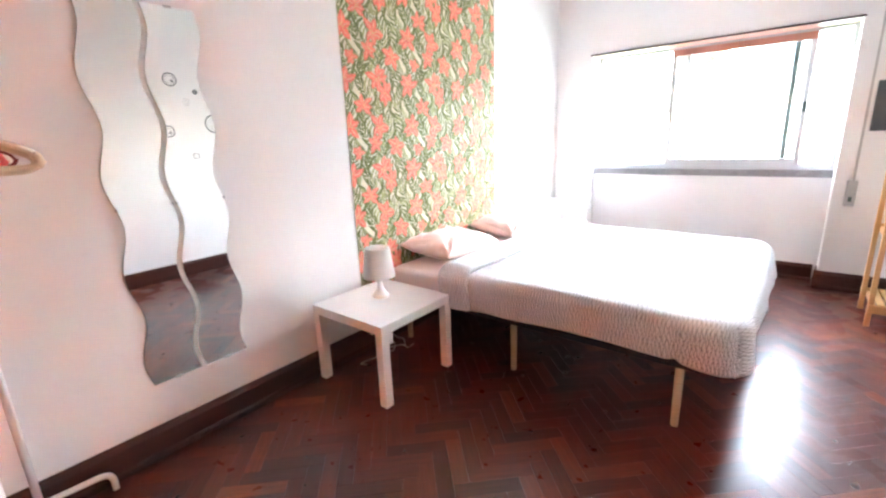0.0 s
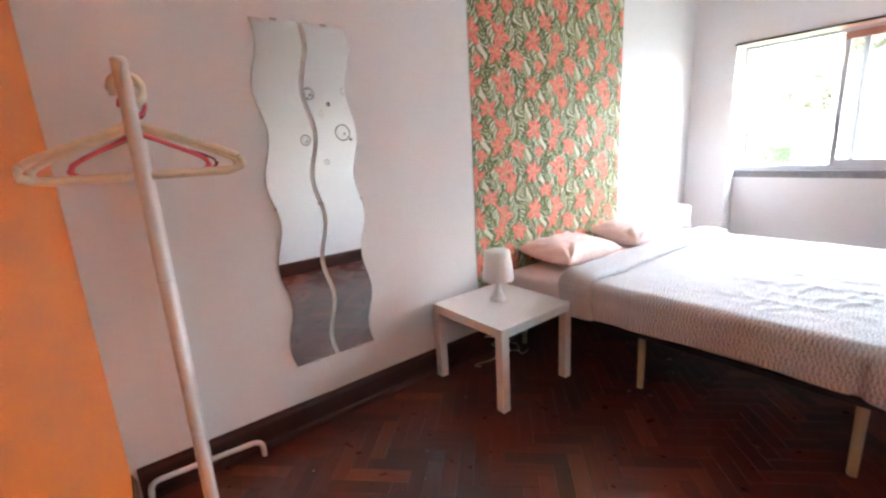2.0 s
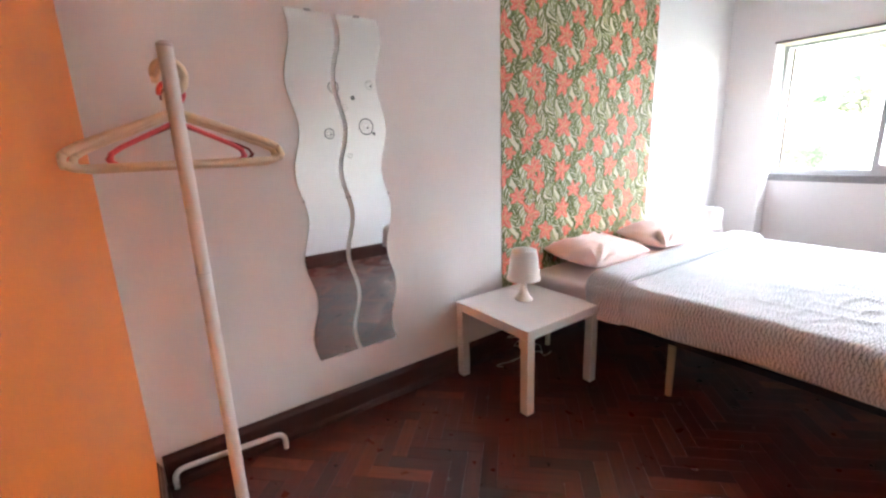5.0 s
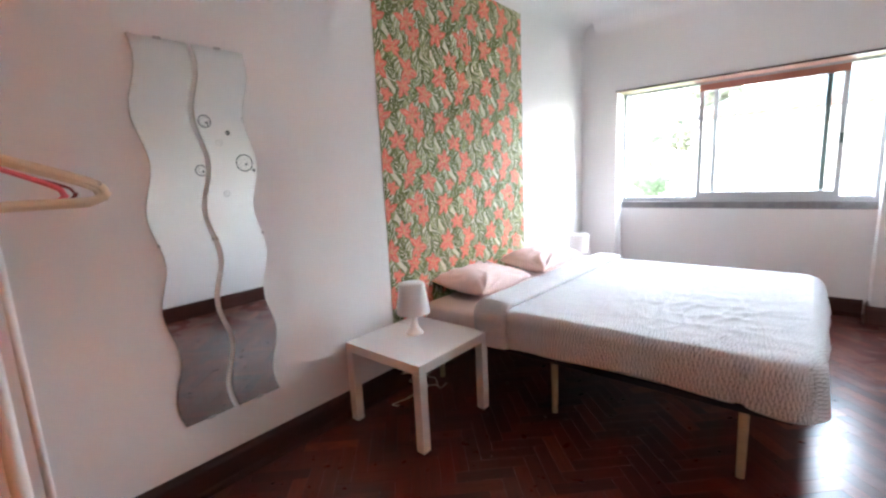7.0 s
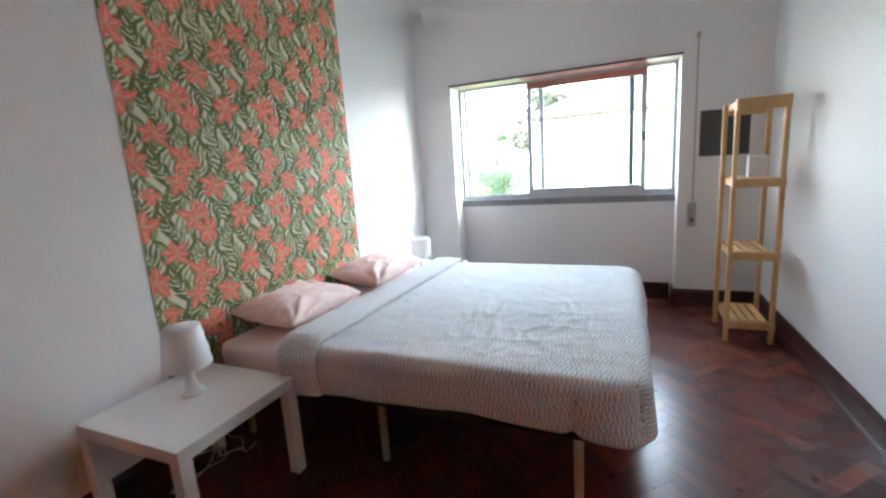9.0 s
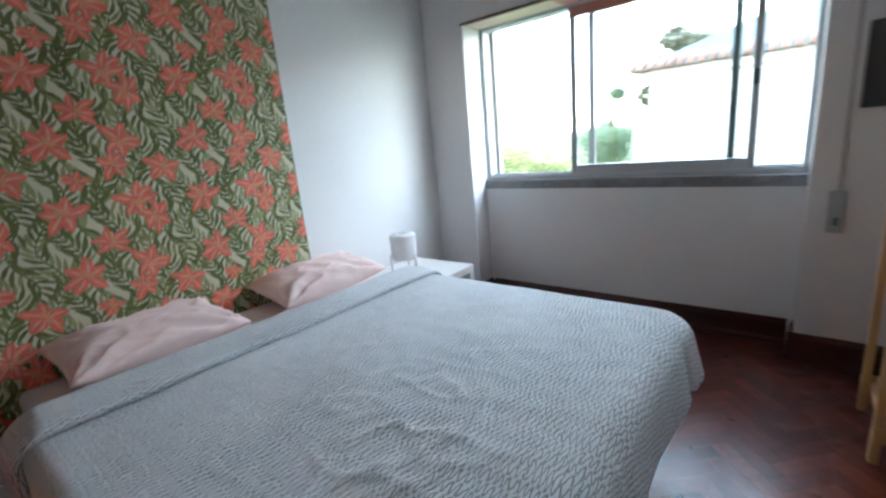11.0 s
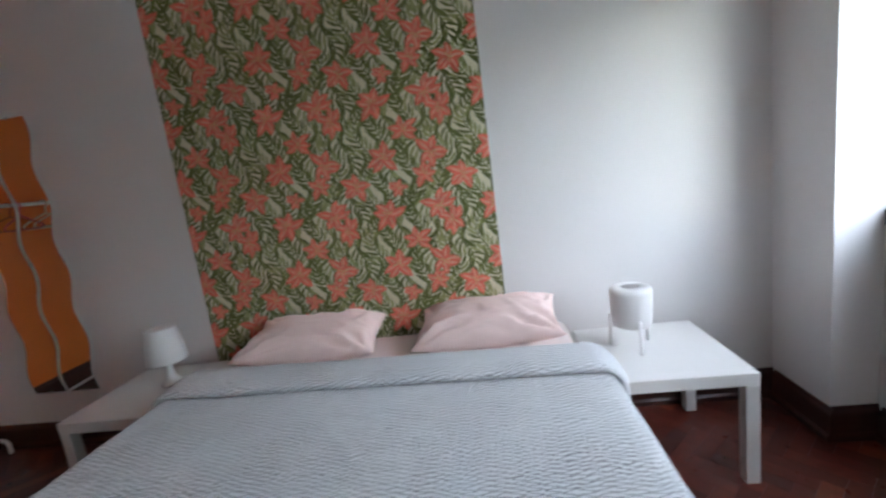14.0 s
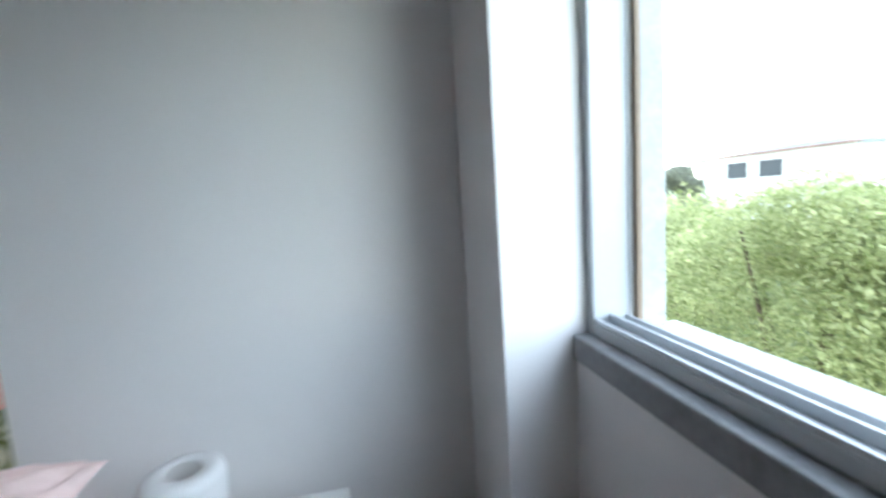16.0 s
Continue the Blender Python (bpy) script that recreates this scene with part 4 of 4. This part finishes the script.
def leaf_cloud(name, mat, parent, blobs, count, size, seed):
    """Many small leaves scattered on and in uneven clumps."""
    r_ = random.Random(seed)
    verts, faces = [], []
    total = sum(bl[3] ** 2 for bl in blobs)
    for cx, cy, cz, R, flat in blobs:
        for _ in range(int(count * R * R / total)):
            d = Vector((r_.gauss(0, 1), r_.gauss(0, 1), r_.gauss(0, 1))).normalized()
            k = R * (0.70 + 0.34 * r_.random() + 0.25 * noise.noise(d * 2.5 + Vector((cx, cy, cz))))
            p = Vector((cx, cy, cz)) + Vector((d.x * k, d.y * k, d.z * k * flat))
            s = size * r_.uniform(0.6, 1.5)
            q = Euler((r_.uniform(0, 6.28), r_.uniform(-0.9, 0.9), r_.uniform(0, 6.28))).to_matrix()
            base = len(verts)
            verts += [tuple(p + q @ Vector(c)) for c in ((-s, 0, 0), (0, -s * 0.42, 0.12 * s), (s, 0, 0), (0, s * 0.42, 0.12 * s))]
            faces.append((base, base + 1, base + 2, base + 3))
    me = bpy.data.meshes.new(name)
    me.from_pydata(verts, [], faces)
    me.materials.append(mat)
    ob = new(name, me)
    ob.parent = parent
    return ob


def shrub(label, x, y, radius, height, mat, count, size, seed, group="garden shrubs"):
    r_ = random.Random(seed)
    t = thing("shrub", label, "shrub", group)
    for k in range(4):
        a = k * 1.6 + seed
        part("stem", tube([(x + 0.1 * math.cos(a), y + 0.1 * math.sin(a), GROUND - 0.2), (x + radius * 0.3 * math.cos(a), y + radius * 0.3 * math.sin(a), GROUND + height * 0.45), (x + radius * 0.5 * math.cos(a), y + radius * 0.5 * math.sin(a), GROUND + height * 0.8)], 0.05, sides=6, taper=0.015), BARK, t)
    blobs = []
    for k in range(9):
        a, d = r_.uniform(0, 6.28), radius * r_.uniform(0.1, 0.75)
        R = radius * r_.uniform(0.34, 0.55)
        blobs.append((x + d * math.cos(a), y + d * math.sin(a), GROUND + height - R * 0.8 - d * r_.uniform(0.1, 0.7), R, r_.uniform(0.7, 1.0)))
    for k in range(12):
        a, d = r_.uniform(0, 6.28), radius * r_.uniform(0.2, 0.8)
        blobs.append((x + d * math.cos(a), y + d * math.sin(a), GROUND + height * (0.30 + 0.045 * k), radius * 0.5, 1.0))
    leaf_cloud("foliage", mat, t, blobs, count, size, seed)
    return t


shrub("dense light green flowering shrub outside the window", -3.3, 8.5, 1.6, 3.55, LEAVES, 34000, 0.036, 3)
shrub("light green shrub beyond the window", -1.9, 9.3, 1.3, 2.95, LEAVES, 22000, 0.038, 5)
shrub("light green shrub in the garden", -6.2, 9.4, 1.8, 3.1, LEAVES, 18000, 0.05, 8)
shrub("upright green shrub beside the neighbouring house", -2.4, 14.0, 0.9, 3.6, LEAVES_GREEN, 14000, 0.04, 14)
shrub("low green shrub in the garden", -9.8, 12.0, 2.4, 2.6, LEAVES, 9000, 0.08, 12)
shrub("low green shrub in the garden", -5.2, 13.0, 2.2, 2.6, LEAVES, 8000, 0.08, 15)


def tree(label, x, y, height, radius, seed, mat=LEAVES_DARK):
    r_ = random.Random(seed)
    t = thing("tree", label, "tree", "garden trees")
    part("trunk", tube([(x, y, GROUND - 0.3), (x + 0.1, y, GROUND + height * 0.4), (x, y + 0.1, GROUND + height * 0.85)], 0.22, sides=10, taper=0.06), BARK, t, smooth=True)
    blobs = []
    for k in range(8):
        a, d, h = r_.uniform(0, 6.28), radius * r_.uniform(0.25, 0.85), height * r_.uniform(0.50, 0.98)
        e = (x + d * math.cos(a), y + d * math.sin(a), GROUND + h)
        part("limb", tube([(x, y, GROUND + h * 0.6), e], 0.08, sides=6, taper=0.02), BARK, t)
        blobs.append((*e, radius * r_.uniform(0.3, 0.48), 0.75))
    leaf_cloud("crown", mat, t, blobs, 7000, 0.11, seed)


tree("dark green tree far across the garden", -18.6, 19.5, 4.5, 1.7, 2)
tree("dark green tree behind the neighbouring house", -2.6, 24.0, 7.6, 1.8, 6)
tree("slender small tree beside the neighbouring house", -2.75, 15.9, 4.6, 0.6, 8, LEAVES_GREEN)


def far_house(label, x0, x1, y, depth, wall_z, ridge_z, windows):
    t = thing("house", label, "house", "houses outside")
    part("wall", box(x0, x1, y, y + depth, GROUND - 0.5, wall_z), RENDERWALL, t)
    over = 0.45
    b_ = bmesh.new()
    ym = y + depth / 2
    e = [b_.verts.new(c) for c in ((x0 - over, y - over, wall_z), (x1 + over, y - over, wall_z), (x1 + over, y + depth + over, wall_z), (x0 - over, y + depth + over, wall_z))]
    inset = min(depth / 2, (x1 - x0) / 2 - 0.1)
    r0, r1 = b_.verts.new((x0 + inset, ym, ridge_z)), b_.verts.new((x1 - inset, ym, ridge_z))
    for f in ((e[0], e[1], r1, r0), (e[1], e[2], r1), (e[2], e[3], r0, r1), (e[3], e[0], r0), (e[3], e[2], e[1], e[0])):
        b_.faces.new(f)
    roof = part("roof", b_, ROOFGREEN, t, "grey weathered hipped roof")
    part("cornice", box(x0 - 0.2, x1 + 0.2, y - 0.2, y + depth + 0.2, wall_z - 0.22, wall_z - 0.002, 0.02), RENDERWALL, t)
    slope = math.atan2(ridge_z - wall_z, depth / 2 + over)
    # rounded tiles along the eaves
    n = int((x1 - x0 + 2 * over) / 0.22)
    me = None
    for k in range(n):
        if me is None:
            b_ = tube([(0, -0.03, 0.02), (0, 0.55 * math.cos(slope), 0.02 + 0.55 * math.sin(slope))], 0.075, sides=8)
            o = part("tile", b_, ROOFTILE, roof, smooth=True)
            me = o.data
        else:
            o = new("tile", me)
            o.parent = roof
        o.location = (x0 - over + 0.11 + 0.22 * k, y - over, wall_z)
    for wx, wz, ww, wh in windows:
        wdw = part("window", box(wx, wx + ww, y - 0.03, y - 0.002, wz, wz + wh, 0.005), RENDERWALL, t)
        part("pane", box(wx + 0.07, wx + ww - 0.07, y - 0.04, y - 0.031, wz + 0.07, wz + wh - 0.07), FARGLASS, wdw)
    return t


far_house("white rendered neighbouring house with tiled roof", -0.85, 9.5, 13.2, 8.0, 2.55, 4.6, ())
far_house("white far house with two dark windows", -36.0, -22.5, 36.0, 9.0, 3.3, 4.1, ((-32.9, 1.3, 2.2, 1.5), (-29.7, 1.3, 2.2, 1.5)))

# ---- parquet ----
SLAB = tagged(put("floor", box(0, EAST, SOUTH, BACK, -0.12, -0.006), FLOORBASE), "dark red-brown varnished herringbone parquet floor", "floor", kind="structure")
PL, PW, GAP, TOPZ = 0.264, 0.066, 0.0006, 0.0
b = bmesh.new()
bmesh.ops.create_cube(b, size=1)
for v in b.verts:
    v.co = Vector((v.co.x * (PL - GAP), v.co.y * (PW - GAP), v.co.z * 0.0055 - 0.00275))
top_edges = [e for e in b.edges if all(v.co.z > -0.001 for v in e.verts)]
bmesh.ops.bevel(b, geom=top_edges, offset=0.0004, segments=1, affect="EDGES")
plank_mesh = bpy.data.meshes.new("parquet_block")
b.to_mesh(plank_mesh)
b.free()
plank_mesh.materials.append(PARQUET)
PV, PF = [v.co.copy() for v in plank_mesh.vertices], [tuple(p.vertices) for p in plank_mesh.polygons]
rng = random.Random(21)
spots = []
for a in range(-60, 60):
    for c in range(-30, 30):
        # herringbone: pairs of blocks at right angles, stepped by one width
        for turn in (0, 1):
            u = a * PW + c * PL * 1.0
            v = a * PW - c * PL * 1.0
            if turn == 0:
                p = (u + PL / 2, v + PW / 2)
            else:
                p = (u + PW / 2 + PL, v - PL / 2 + PW)
            x = (p[0] - p[1]) * math.sqrt(0.5) + 1.2
            y = (p[0] + p[1]) * math.sqrt(0.5) + 0.6
            if -0.13 < x < EAST + 0.13 and SOUTH - 0.13 < y < BACK + 0.13:
                spots.append((x, y, 45 + 90 * turn))
rest_v, rest_f, made = [], [], 0
near = lambda x, y: -0.95 < y < 2.6 and 0.25 < x and not (0.45 < x < 1.75 and 0.95 < y) and x < 2.85
for x, y, deg in spots:
    inside = 0.13 < x < EAST - 0.13 and SOUTH + 0.13 < y < NORTH - 0.13
    m = pose(x, y, TOPZ + rng.uniform(-0.0002, 0.0), rng.uniform(-0.06, 0.06), rng.uniform(-0.05, 0.05), deg + (180 if rng.random() < 0.5 else 0))
    if inside and made < 300 and near(x, y):
        o = new("parquet_block", plank_mesh)
        o.parent = SLAB
        o.matrix_local = m
        made += 1
    else:
        base = len(rest_v)
        rest_v += [tuple(m @ v) for v in PV]
        rest_f += [tuple(base + i for i in f) for f in PF]
me = bpy.data.meshes.new("parquet_rest")
me.from_pydata(rest_v, [], rest_f)
# the outermost blocks are sawn off under the walls
b = bmesh.new()
b.from_mesh(me)
for co, no in (((-0.01, 0, 0), (-1, 0, 0)), ((EAST + 0.01, 0, 0), (1, 0, 0)), ((0, SOUTH - 0.01, 0), (0, -1, 0)), ((0, BACK, 0), (0, 1, 0))):
    bmesh.ops.bisect_plane(b, geom=b.verts[:] + b.edges[:] + b.faces[:], plane_co=co, plane_no=no, clear_outer=True)
b.to_mesh(me)
b.free()
me.materials.append(PARQUET_REST)
o = new("parquet_rest", me)
o.parent = SLAB
tagged(o, kind="stuff")
